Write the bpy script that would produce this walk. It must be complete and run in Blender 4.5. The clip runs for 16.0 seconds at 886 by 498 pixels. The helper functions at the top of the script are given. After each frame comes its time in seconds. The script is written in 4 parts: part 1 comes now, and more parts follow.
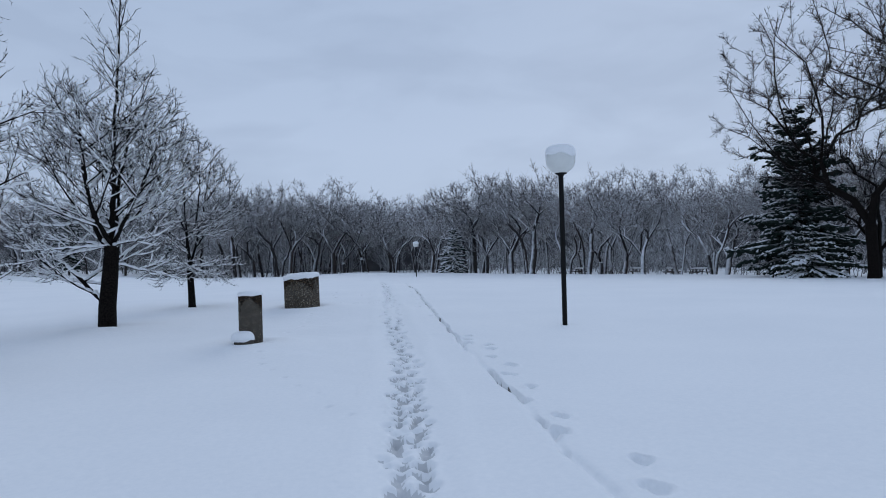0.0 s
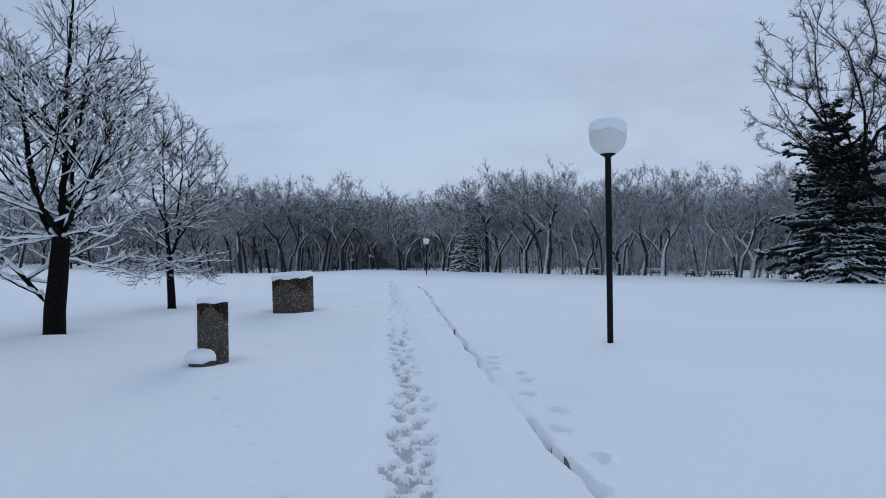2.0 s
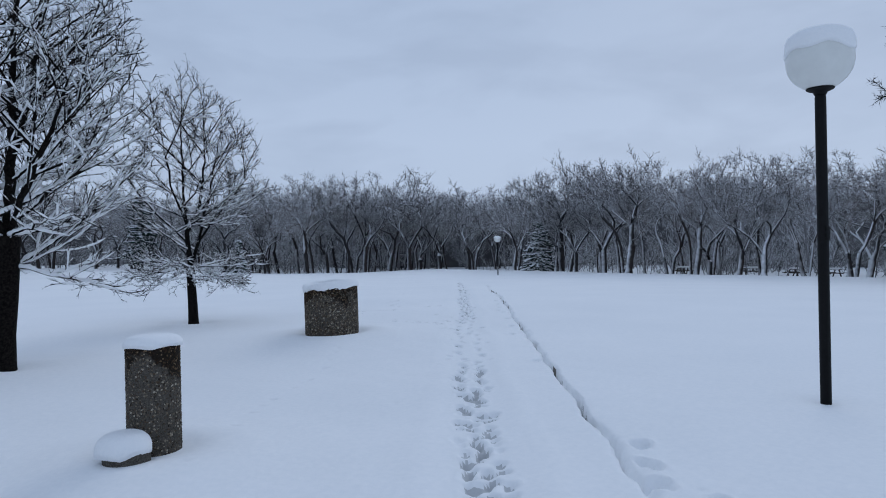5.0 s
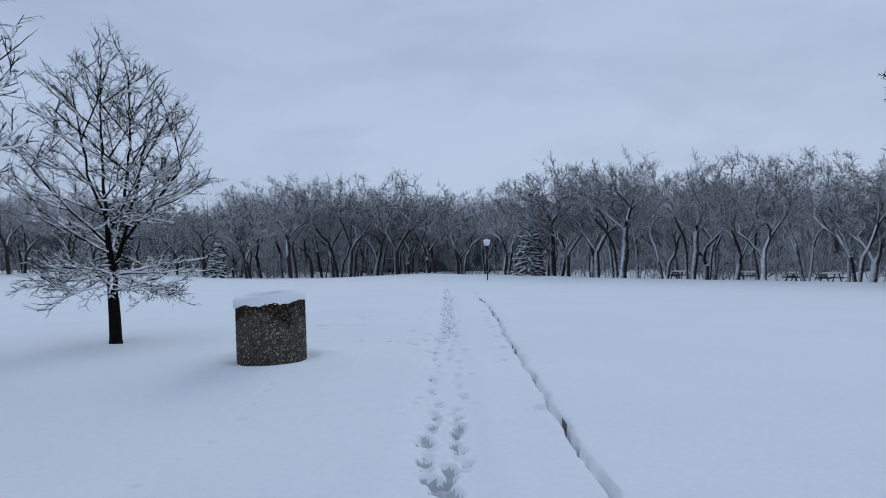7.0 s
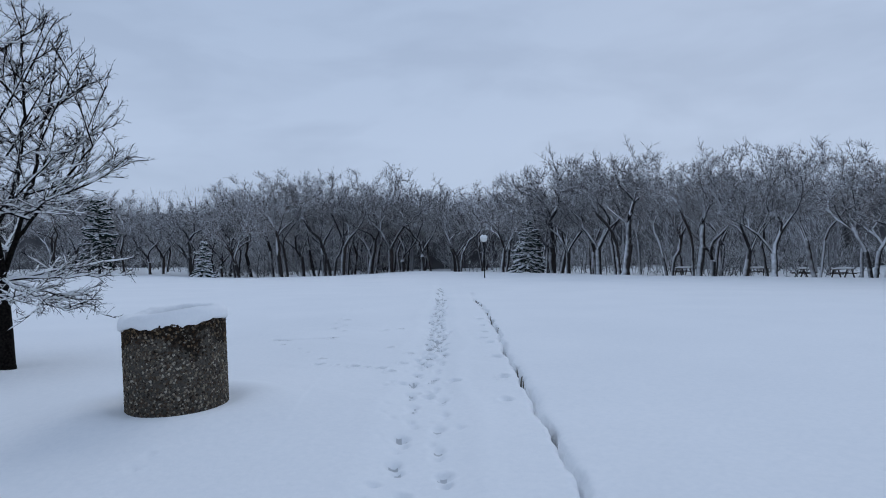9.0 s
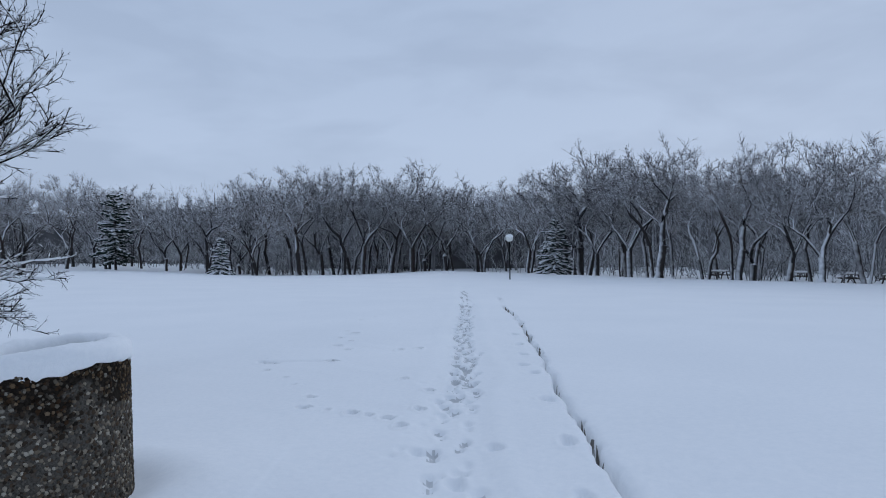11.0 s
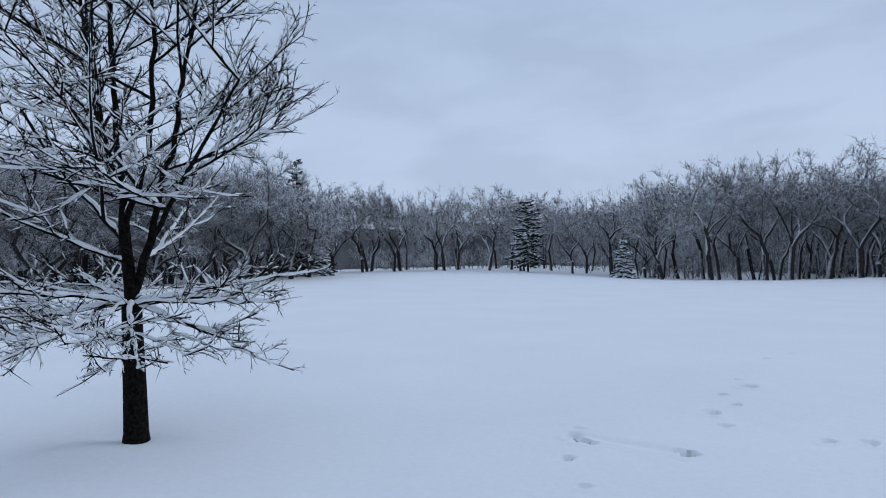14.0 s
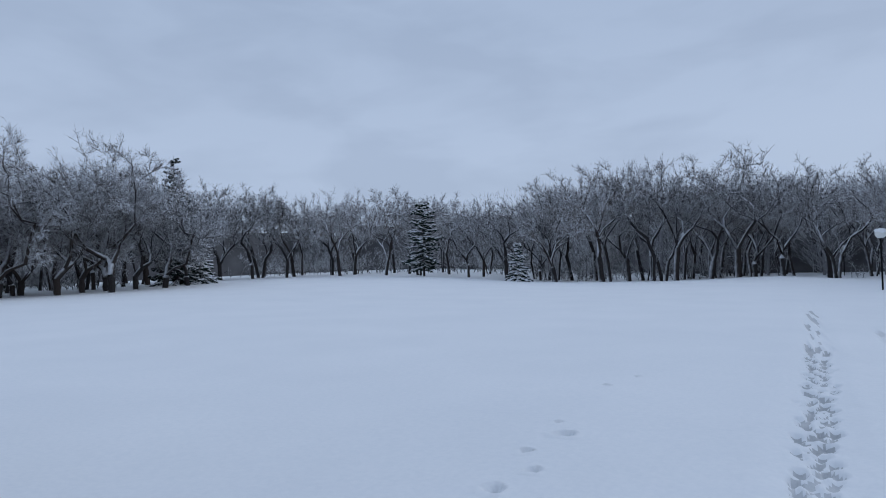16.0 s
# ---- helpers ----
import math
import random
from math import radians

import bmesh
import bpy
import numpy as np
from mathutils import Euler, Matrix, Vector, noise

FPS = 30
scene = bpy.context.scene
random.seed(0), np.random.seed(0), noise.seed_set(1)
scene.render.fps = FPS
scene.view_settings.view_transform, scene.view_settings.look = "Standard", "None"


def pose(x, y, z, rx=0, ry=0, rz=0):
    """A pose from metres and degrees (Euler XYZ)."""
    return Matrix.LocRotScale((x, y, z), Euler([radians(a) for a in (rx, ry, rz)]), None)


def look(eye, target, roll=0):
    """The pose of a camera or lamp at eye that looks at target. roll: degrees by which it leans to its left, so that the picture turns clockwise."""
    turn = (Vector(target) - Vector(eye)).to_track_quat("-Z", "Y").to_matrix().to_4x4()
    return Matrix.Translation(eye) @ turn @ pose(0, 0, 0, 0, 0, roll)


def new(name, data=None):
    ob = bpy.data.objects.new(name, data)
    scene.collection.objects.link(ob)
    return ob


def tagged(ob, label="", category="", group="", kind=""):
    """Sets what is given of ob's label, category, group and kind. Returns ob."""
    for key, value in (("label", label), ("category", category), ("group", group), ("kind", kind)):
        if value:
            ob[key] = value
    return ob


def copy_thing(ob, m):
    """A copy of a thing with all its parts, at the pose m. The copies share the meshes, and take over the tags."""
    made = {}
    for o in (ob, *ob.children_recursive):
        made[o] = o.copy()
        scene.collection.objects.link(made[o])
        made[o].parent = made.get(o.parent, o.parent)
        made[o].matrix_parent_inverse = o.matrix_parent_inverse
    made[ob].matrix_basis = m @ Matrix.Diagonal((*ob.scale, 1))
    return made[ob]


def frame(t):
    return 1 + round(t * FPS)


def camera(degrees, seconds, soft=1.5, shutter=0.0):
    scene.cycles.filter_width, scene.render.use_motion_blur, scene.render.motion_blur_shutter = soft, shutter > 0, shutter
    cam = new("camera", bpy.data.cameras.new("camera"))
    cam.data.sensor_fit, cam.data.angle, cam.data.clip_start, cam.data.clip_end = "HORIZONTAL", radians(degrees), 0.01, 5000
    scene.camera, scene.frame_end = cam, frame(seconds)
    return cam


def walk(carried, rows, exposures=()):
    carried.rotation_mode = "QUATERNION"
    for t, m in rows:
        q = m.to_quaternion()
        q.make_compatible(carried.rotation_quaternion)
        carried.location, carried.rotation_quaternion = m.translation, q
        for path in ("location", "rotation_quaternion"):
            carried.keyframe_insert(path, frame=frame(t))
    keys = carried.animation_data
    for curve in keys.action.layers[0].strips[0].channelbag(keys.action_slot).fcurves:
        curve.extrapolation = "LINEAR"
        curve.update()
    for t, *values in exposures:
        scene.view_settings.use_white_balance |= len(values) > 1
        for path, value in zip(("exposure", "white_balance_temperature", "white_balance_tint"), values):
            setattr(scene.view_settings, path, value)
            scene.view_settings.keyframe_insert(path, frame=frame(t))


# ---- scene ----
cam = camera(69.3, 16.0, soft=1.0)
# seconds, x, y, z, yaw, pitch, roll
ROWS = [
    (0.0, -0.000, 0.000, 1.454, -9.20, 0.19, 1.54),
    (0.5, 0.044, 0.538, 1.471, -6.82, 0.23, 1.63),
    (1.0, 0.208, 1.093, 1.427, -10.17, 0.24, 1.51),
    (1.5, 0.257, 1.726, 1.468, -10.55, -0.24, 1.28),
    (2.0, 0.270, 2.329, 1.453, -8.28, 0.01, 0.73),
    (2.5, 0.318, 2.988, 1.481, -5.98, -0.09, 1.28),
    (3.0, 0.287, 3.594, 1.539, -5.40, 0.06, 0.87),
    (3.5, 0.382, 4.185, 1.504, -4.05, 0.44, 1.31),
    (4.0, 0.457, 4.796, 1.481, -3.38, -0.01, 1.50),
    (6.5, 0.693, 7.643, 1.493, -0.75, -0.07, 0.64),
    (7.0, 0.821, 8.246, 1.466, -3.02, 0.27, 1.18),
    (7.5, 0.864, 8.866, 1.481, -4.40, -0.13, 1.12),
    (8.0, 1.024, 9.465, 1.446, -4.03, 0.26, 0.73),
    (8.5, 1.105, 10.067, 1.453, -3.63, 0.05, 1.19),
    (11.0, 1.154, 13.005, 1.477, -1.30, -0.05, 0.89),
    (11.5, 1.141, 13.560, 1.496, 0.93, 0.32, 0.68),
    (12.0, 1.088, 14.165, 1.528, 7.95, 0.27, 1.02),
    (12.3, 1.035, 14.500, 1.540, 21.30, 0.10, 0.90),
    (12.5, 0.970, 14.738, 1.561, 30.03, -0.06, 0.74),
    (13.0, 1.102, 15.345, 1.516, 34.87, 0.75, 1.51),
    (13.5, 1.096, 15.949, 1.532, 34.25, 0.86, 1.85),
    (14.0, 1.127, 16.522, 1.529, 34.57, 0.80, 1.29),
    (14.5, 1.189, 17.126, 1.552, 33.34, 1.03, 1.72),
    (15.0, 1.208, 17.774, 1.556, 33.29, 0.47, 1.57),
    (15.5, 1.411, 18.392, 1.494, 31.28, 1.15, 2.02),
    (16.0, 1.441, 18.923, 1.576, 26.53, 0.88, 1.90),
]
walk(cam, [(t, pose(x, y, z, 90 + pitch, roll, yaw)) for t, x, y, z, yaw, pitch, roll in ROWS],
     exposures=[(0.0, 0.02), (11.5, 0.02), (13.0, 0.14), (15.0, 0.06), (16.0, -0.04)])

# ---- world and light ----
world = bpy.data.worlds.new("overcast_sky")
scene.world = world
world.use_nodes = True
wn, wl = world.node_tree.nodes, world.node_tree.links
wn.clear()
SKY_STRENGTH = 1.0


def wnode(kind, **kw):
    n = wn.new(kind)
    for k, v in kw.items():
        n.inputs[k].default_value = v
    return n


sky = wn.new("ShaderNodeTexSky")
sky.sky_type, sky.sun_disc = "NISHITA", False
sky.sun_elevation, sky.sun_rotation = radians(31), radians(27)
thin = wnode("ShaderNodeVectorMath")
thin.operation = "SCALE"
thin.inputs["Scale"].default_value = 0.10
wl.new(sky.outputs["Color"], thin.inputs[0])
coord = wn.new("ShaderNodeTexCoord")
split = wn.new("ShaderNodeSeparateXYZ")
wl.new(coord.outputs["Generated"], split.inputs[0])
ramp = wn.new("ShaderNodeValToRGB")
cr = ramp.color_ramp
cr.elements[0].position, cr.elements[0].color = 0.0, (0.43, 0.53, 0.70, 1)
cr.elements[1].position, cr.elements[1].color = 1.0, (0.38, 0.48, 0.66, 1)
e = cr.elements.new(0.16)
e.color = (0.445, 0.546, 0.725, 1)
e = cr.elements.new(0.36)
e.color = (0.395, 0.495, 0.672, 1)
wl.new(split.outputs["Z"], ramp.inputs[0])
# cloud layer: broad tone changes and a few darker wisps low over the woods
stretch = wn.new("ShaderNodeMapping")
stretch.inputs["Scale"].default_value = (2.2, 2.2, 6.5)
wl.new(coord.outputs["Generated"], stretch.inputs[0])
wisps = wnode("ShaderNodeTexNoise", Scale=1.9, Detail=4.0, Roughness=0.5, Distortion=0.25)
wl.new(stretch.outputs[0], wisps.inputs["Vector"])
wr = wn.new("ShaderNodeValToRGB")
wr.color_ramp.elements[0].position, wr.color_ramp.elements[0].color = 0.36, (0.91, 0.915, 0.925, 1)
wr.color_ramp.elements[1].position, wr.color_ramp.elements[1].color = 0.56, (1.01, 1.01, 1.01, 1)
wl.new(wisps.outputs["Fac"], wr.inputs[0])
clouds = wn.new("ShaderNodeMix")
clouds.data_type, clouds.blend_type = "RGBA", "MULTIPLY"
clouds.inputs[0].default_value = 1.0
wl.new(ramp.outputs[0], clouds.inputs[6])
wl.new(wr.outputs[0], clouds.inputs[7])
cover = wn.new("ShaderNodeMix")
cover.data_type = "RGBA"
cover.inputs[0].default_value = 0.975
wl.new(thin.outputs[0], cover.inputs[6])
wl.new(clouds.outputs[2], cover.inputs[7])
bg = wnode("ShaderNodeBackground", Strength=SKY_STRENGTH)
wl.new(cover.outputs[2], bg.inputs[0])
wout = wn.new("ShaderNodeOutputWorld")
wl.new(bg.outputs[0], wout.inputs[0])

sun = new("sun", bpy.data.lights.new("sun", "SUN"))
sun.data.energy, sun.data.angle, sun.data.color = 0.55, radians(30), (0.90, 0.94, 1.0)
sun.matrix_world = look((20, 55, 27), (0, 15, 0))


# ---- materials ----
def material(name, rough=0.8):
    m = bpy.data.materials.new(name)
    m.use_nodes = True
    nt = m.node_tree
    b = nt.nodes["Principled BSDF"]
    b.inputs["Roughness"].default_value = rough
    return m, nt, b


def noise_tex(nt, scale, detail=4.0, rough=0.55, space="Object"):
    c = nt.nodes.new("ShaderNodeTexCoord")
    n = nt.nodes.new("ShaderNodeTexNoise")
    n.inputs["Scale"].default_value, n.inputs["Detail"].default_value, n.inputs["Roughness"].default_value = scale, detail, rough
    nt.links.new(c.outputs[space], n.inputs["Vector"])
    return n


def ramp_of(nt, src, *stops):
    r = nt.nodes.new("ShaderNodeValToRGB")
    el = r.color_ramp.elements
    while len(el) < len(stops):
        el.new(0.5)
    for k, (p, c) in zip(el, stops):
        k.position, k.color = p, (*c, 1)
    nt.links.new(src, r.inputs[0])
    return r


def mixed(nt, fac, a, b, blend="MIX"):
    n = nt.nodes.new("ShaderNodeMix")
    n.data_type, n.blend_type = "RGBA", blend
    for socket, v in ((n.inputs[0], fac), (n.inputs[6], a), (n.inputs[7], b)):
        if isinstance(v, (int, float)):
            socket.default_value = v
        elif isinstance(v, tuple):
            socket.default_value = (*v, 1)
        else:
            nt.links.new(v, socket)
    return n.outputs[2]


def bumped(nt, b, src, strength, distance):
    n = nt.nodes.new("ShaderNodeBump")
    n.inputs["Strength"].default_value, n.inputs["Distance"].default_value = strength, distance
    nt.links.new(src, n.inputs["Height"])
    nt.links.new(n.outputs[0], b.inputs["Normal"])


def math_node(nt, op, a, b=0.0, c=None):
    n = nt.nodes.new("ShaderNodeMath")
    n.operation = op
    for s, v in zip(n.inputs, (a, b, c)):
        if v is None:
            continue
        if isinstance(v, (int, float)):
            s.default_value = v
        else:
            nt.links.new(v, s)
    return n.outputs[0]


def snow_material(name, grain, relief):
    m, nt, b = material(name, 0.62)
    big = noise_tex(nt, 0.35, 3.0)
    fine = noise_tex(nt, grain, 6.0, 0.7)
    c1 = ramp_of(nt, big.outputs["Fac"], (0.3, (0.89, 0.90, 0.91)), (0.7, (0.93, 0.935, 0.94)))
    c2 = ramp_of(nt, fine.outputs["Fac"], (0.3, (0.94, 0.95, 0.96)), (0.65, (1, 1, 1)))
    nt.links.new(mixed(nt, 1.0, c1.outputs[0], c2.outputs[0], "MULTIPLY"), b.inputs["Base Color"])
    b.inputs["Specular IOR Level"].default_value = 0.0
    bumped(nt, b, fine.outputs["Fac"], relief, 0.01)
    return m


SNOW = snow_material("fresh_snow", 18.0, 0.25)
# trodden snow, its grey deepened for the shade down in the prints
PACKED_SHADED = snow_material("packed_grey_snow", 30.0, 0.5)
for n_ in PACKED_SHADED.node_tree.nodes:
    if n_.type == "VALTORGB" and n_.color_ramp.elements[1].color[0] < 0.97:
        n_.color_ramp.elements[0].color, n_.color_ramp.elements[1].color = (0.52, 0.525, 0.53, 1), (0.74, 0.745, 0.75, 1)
SNOW_CAP = snow_material("piled_snow", 45.0, 0.3)


def frosted(name, dark, light, low, high, scale, speckle=0.0, hue=0.0, drift=0.0, patch=1.6):
    """Bark or needles with snow lying on what faces up, patchy at two scales."""
    m, nt, b = material(name, 0.9)
    g = nt.nodes.new("ShaderNodeNewGeometry")
    sp = nt.nodes.new("ShaderNodeSeparateXYZ")
    nt.links.new(g.outputs["Normal"], sp.inputs[0])
    n1 = noise_tex(nt, scale, 3.0)
    n2 = noise_tex(nt, scale * 7.0, 3.0)
    bark = ramp_of(nt, n2.outputs["Fac"], (0.35, dark), (0.68, light))
    info = nt.nodes.new("ShaderNodeObjectInfo")
    tone = ramp_of(nt, info.outputs["Random"], (0.0, (0.75, 0.78, 0.85)), (0.5, (1.0, 0.98, 0.97)), (1.0, (1.5, 1.2, 1.0)))
    base = mixed(nt, hue, bark.outputs[0], tone.outputs[0], "MULTIPLY")
    h = math_node(nt, "ADD", sp.outputs["Z"], math_node(nt, "MULTIPLY", math_node(nt, "SUBTRACT", n1.outputs["Fac"], 0.5), patch))
    h = math_node(nt, "ADD", h, math_node(nt, "MULTIPLY", sp.outputs["X"], drift))
    h = math_node(nt, "ADD", h, math_node(nt, "MULTIPLY", math_node(nt, "SUBTRACT", info.outputs["Random"], 0.5), speckle))
    mr = nt.nodes.new("ShaderNodeMapRange")
    mr.inputs["From Min"].default_value, mr.inputs["From Max"].default_value = low, high
    nt.links.new(h, mr.inputs["Value"])
    nt.links.new(mixed(nt, mr.outputs["Result"], base, (0.82, 0.84, 0.87)), b.inputs["Base Color"])
    b.inputs["Specular IOR Level"].default_value = 0.05
    bumped(nt, b, n2.outputs["Fac"], 0.6, 0.01)
    return m


BARK_NEAR = frosted("wet_dark_bark", (0.003, 0.0026, 0.0026), (0.018, 0.015, 0.013), 1.25, 1.5, 5.0)
TWIG_NEAR = frosted("dark_twig_bark", (0.006, 0.005, 0.005), (0.026, 0.020, 0.018), 0.85, 1.2, 6.0)
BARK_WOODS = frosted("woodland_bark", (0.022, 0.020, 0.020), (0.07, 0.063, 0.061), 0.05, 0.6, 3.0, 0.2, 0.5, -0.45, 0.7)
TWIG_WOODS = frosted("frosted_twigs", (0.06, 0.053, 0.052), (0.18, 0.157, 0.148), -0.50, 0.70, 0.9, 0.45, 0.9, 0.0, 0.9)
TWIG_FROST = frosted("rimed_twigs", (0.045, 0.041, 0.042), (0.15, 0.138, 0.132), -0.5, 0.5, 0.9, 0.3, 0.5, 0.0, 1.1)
TWIG_DARK = frosted("dark_oak_twigs", (0.012, 0.011, 0.011), (0.045, 0.04, 0.038), 0.6, 1.2, 0.6, 0.0, 0.0)
BRUSH = frosted("brushwood", (0.04, 0.038, 0.039), (0.10, 0.094, 0.092), 0.0, 0.7, 0.5, 0.0, 0.0)
NEEDLES = frosted("snowy_needles", (0.012, 0.020, 0.016), (0.035, 0.05, 0.038), 0.15, 0.5, 1.4, 0.3)
NEEDLES_DARK = frosted("dark_needles", (0.010, 0.017, 0.015), (0.03, 0.043, 0.036), 0.42, 0.9, 1.4, 0.2)


def plain(name, colour, rough, metal=0.0, grain=30.0, var=0.25, relief=0.2):
    m, nt, b = material(name, rough)
    n = noise_tex(nt, grain, 4.0)
    lo = tuple(c * (1 - var) for c in colour)
    hi = tuple(min(1.0, c * (1 + var)) for c in colour)
    nt.links.new(ramp_of(nt, n.outputs["Fac"], (0.3, lo), (0.7, hi)).outputs[0], b.inputs["Base Color"])
    b.inputs["Metallic"].default_value = metal
    bumped(nt, b, n.outputs["Fac"], relief, 0.002)
    return m


BLACK_PAINT = plain("black_painted_steel", (0.006, 0.006, 0.0065), 0.6)
BLACK_PAINT.node_tree.nodes["Principled BSDF"].inputs["Specular IOR Level"].default_value = 0.15
GLOBE = plain("frosted_white_globe", (0.72, 0.73, 0.70), 0.35, 0.0, 8.0, 0.04, 0.0)
OLD_WOOD = plain("weathered_wood", (0.07, 0.055, 0.045), 0.85, 0.0, 12.0)
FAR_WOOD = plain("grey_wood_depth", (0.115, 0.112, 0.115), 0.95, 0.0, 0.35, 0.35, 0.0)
# shade inside the ledge's crack as a dark colour, with bits of soil
SOIL_SHADE = plain("wet_soil_and_dead_grass", (0.16, 0.15, 0.135), 0.9, 0.0, 40.0, 0.5, 0.6)
SHED_WALL = plain("dark_shelter_wall", (0.04, 0.036, 0.035), 0.8, 0.0, 3.0)


def wet_band(nt, colour, dry, wet):
    """Meltwater darkens the face below the rim, with a ragged lower edge."""
    c = nt.nodes.new("ShaderNodeTexCoord")
    sp = nt.nodes.new("ShaderNodeSeparateXYZ")
    nt.links.new(c.outputs["Object"], sp.inputs[0])
    n = noise_tex(nt, 3.6, 4.0, 0.6)
    z = math_node(nt, "ADD", sp.outputs["Z"], math_node(nt, "MULTIPLY", math_node(nt, "SUBTRACT", n.outputs["Fac"], 0.5), 0.95))
    r = ramp_of(nt, z, (0.66, dry), (0.72, wet))
    return mixed(nt, 1.0, colour, r.outputs[0], "MULTIPLY")


def concrete_material(name):
    m, nt, b = material(name, 0.88)
    n = noise_tex(nt, 90.0, 5.0)
    c = ramp_of(nt, n.outputs["Fac"], (0.3, (0.035, 0.031, 0.026)), (0.7, (0.13, 0.117, 0.10)))
    nt.links.new(wet_band(nt, c.outputs[0], (1, 1, 1), (0.22, 0.19, 0.17)), b.inputs["Base Color"])
    bumped(nt, b, n.outputs["Fac"], 0.6, 0.004)
    b.inputs["Specular IOR Level"].default_value = 0.08
    return m


def pebble_material(name, by_island):
    m, nt, b = material(name, 0.7)
    if by_island:
        src = nt.nodes.new("ShaderNodeNewGeometry").outputs["Random Per Island"]
    else:
        src = nt.nodes.new("ShaderNodeObjectInfo").outputs["Random"]
    w = 1.0 if by_island else 0.55
    stops = ((0.0, (0.02, 0.016, 0.012)), (0.3, (0.09, 0.062, 0.042)), (0.5, (0.085, 0.075, 0.064)),
             (0.72, (0.16, 0.13, 0.095)), (0.88, (0.27, 0.23, 0.175)), (1.0, (0.42, 0.385, 0.32)))
    c = ramp_of(nt, src, *[(p, tuple(v * w for v in col)) for p, col in stops])
    colour = wet_band(nt, c.outputs[0], (1, 1, 1), (0.48, 0.38, 0.29)) if by_island else c.outputs[0]
    nt.links.new(colour, b.inputs["Base Color"])
    b.inputs["Specular IOR Level"].default_value = 0.08
    return m


CONCRETE = concrete_material("exposed_aggregate_matrix")
PEBBLES = pebble_material("aggregate_pebbles", True)
PEBBLE_ONE = pebble_material("aggregate_pebble", False)


# ---- helpers of this scene ----
def mesh_from(name, verts, faces, mat, smooth=True):
    me = bpy.data.meshes.new(name)
    me.from_pydata(verts, [], faces)
    me.materials.append(mat)
    if smooth:
        me.polygons.foreach_set("use_smooth", np.ones(len(me.polygons), dtype=bool))
    me.update()
    return me


def part_mesh(name, me, parent, label=""):
    ob = new(name, me)
    ob.parent = parent
    return tagged(ob, label)


def part(name, bm, mat, parent, label="", smooth=True):
    me = bpy.data.meshes.new(name)
    bmesh.ops.recalc_face_normals(bm, faces=bm.faces)
    bm.to_mesh(me)
    bm.free()
    me.materials.append(mat)
    me.polygons.foreach_set("use_smooth", np.full(len(me.polygons), smooth, dtype=bool))
    return part_mesh(name, me, parent, label)


def thing(name, place, label, category, group=""):
    ob = new(name)
    ob.empty_display_size = 0.3
    ob.location = place
    return tagged(ob, label, category, group)


def lathe(profile, steps=40):
    """A turned body from (radius, height) pairs, closed at the axis where the radius is 0."""
    bm = bmesh.new()
    rings = []
    for r, z in profile:
        if r == 0:
            rings.append([bm.verts.new((0, 0, z))])
        else:
            rings.append([bm.verts.new((r * math.cos(a), r * math.sin(a), z)) for a in np.linspace(0, 2 * math.pi, steps, endpoint=False)])
    for a, b in zip(rings, rings[1:]):
        for i in range(steps):
            j = (i + 1) % steps
            q = [a[i % len(a)], a[j % len(a)], b[j % len(b)], b[i % len(b)]]
            q = list(dict.fromkeys(q))
            if len(q) > 2:
                bm.faces.new(q)
    return bm


def box(bm, cx, cy, cz, sx, sy, sz, m=Matrix()):
    r = bmesh.ops.create_cube(bm, size=1.0, matrix=m @ Matrix.Translation((cx, cy, cz)) @ Matrix.Diagonal((sx, sy, sz, 1)))
    return r["verts"]


def smooth01(u):
    u = np.clip(u, 0, 1)
    return u * u * (3 - 2 * u)


# the wood's edge: x, y, height of the crowns there
EDGE = [(-40, 20, 8.0), (-44, 34, 8.6), (-45, 46, 9.2), (-42, 53, 10.0), (-47, 62, 9.0), (-58, 74, 9.5), (-48, 78, 9.8), (-38, 79, 9.3), (-29, 79, 8.0), (-22, 78, 7.8), (-16, 78, 9.8),
        (-9, 84, 11.6), (-4, 88, 13.0), (3, 92, 11.4), (9, 84, 10.6), (14, 76, 11.0), (18, 69, 10.6), (22, 63, 10.3), (26, 59, 10.2), (30, 55, 10.0), (34, 50, 9.8), (38, 44, 10), (42, 36, 11), (46, 26, 11)]


def into_wood(x, y):
    """Metres behind the wood's edge (negative on the field)."""
    best, sign = np.full(np.shape(x), 1e9), np.full(np.shape(x), -1.0)
    for (ax, ay, _), (bx, by, _) in zip(EDGE, EDGE[1:]):
        ux, uy = bx - ax, by - ay
        t = np.clip(((x - ax) * ux + (y - ay) * uy) / (ux * ux + uy * uy), 0, 1)
        px, py = x - ax - t * ux, y - ay - t * uy
        d = np.hypot(px, py)
        side = np.where(px * -uy + py * ux > 0, 1.0, -1.0)
        sign = np.where(d < best, side, sign)
        best = np.minimum(d, best)
    return best * sign


def ground_z(x, y):
    """The lie of the field: level by the path, falling gently to the woods ahead, where the wood's floor drops behind a low brow."""
    u = smooth01((y - 20) / 50 + np.maximum(x, 0) / 60) * smooth01((x + 32) / 26)
    return -0.97 * u - 0.85 * smooth01((into_wood(x, y) + 2.0) / 6) * smooth01((x + 36) / 20)


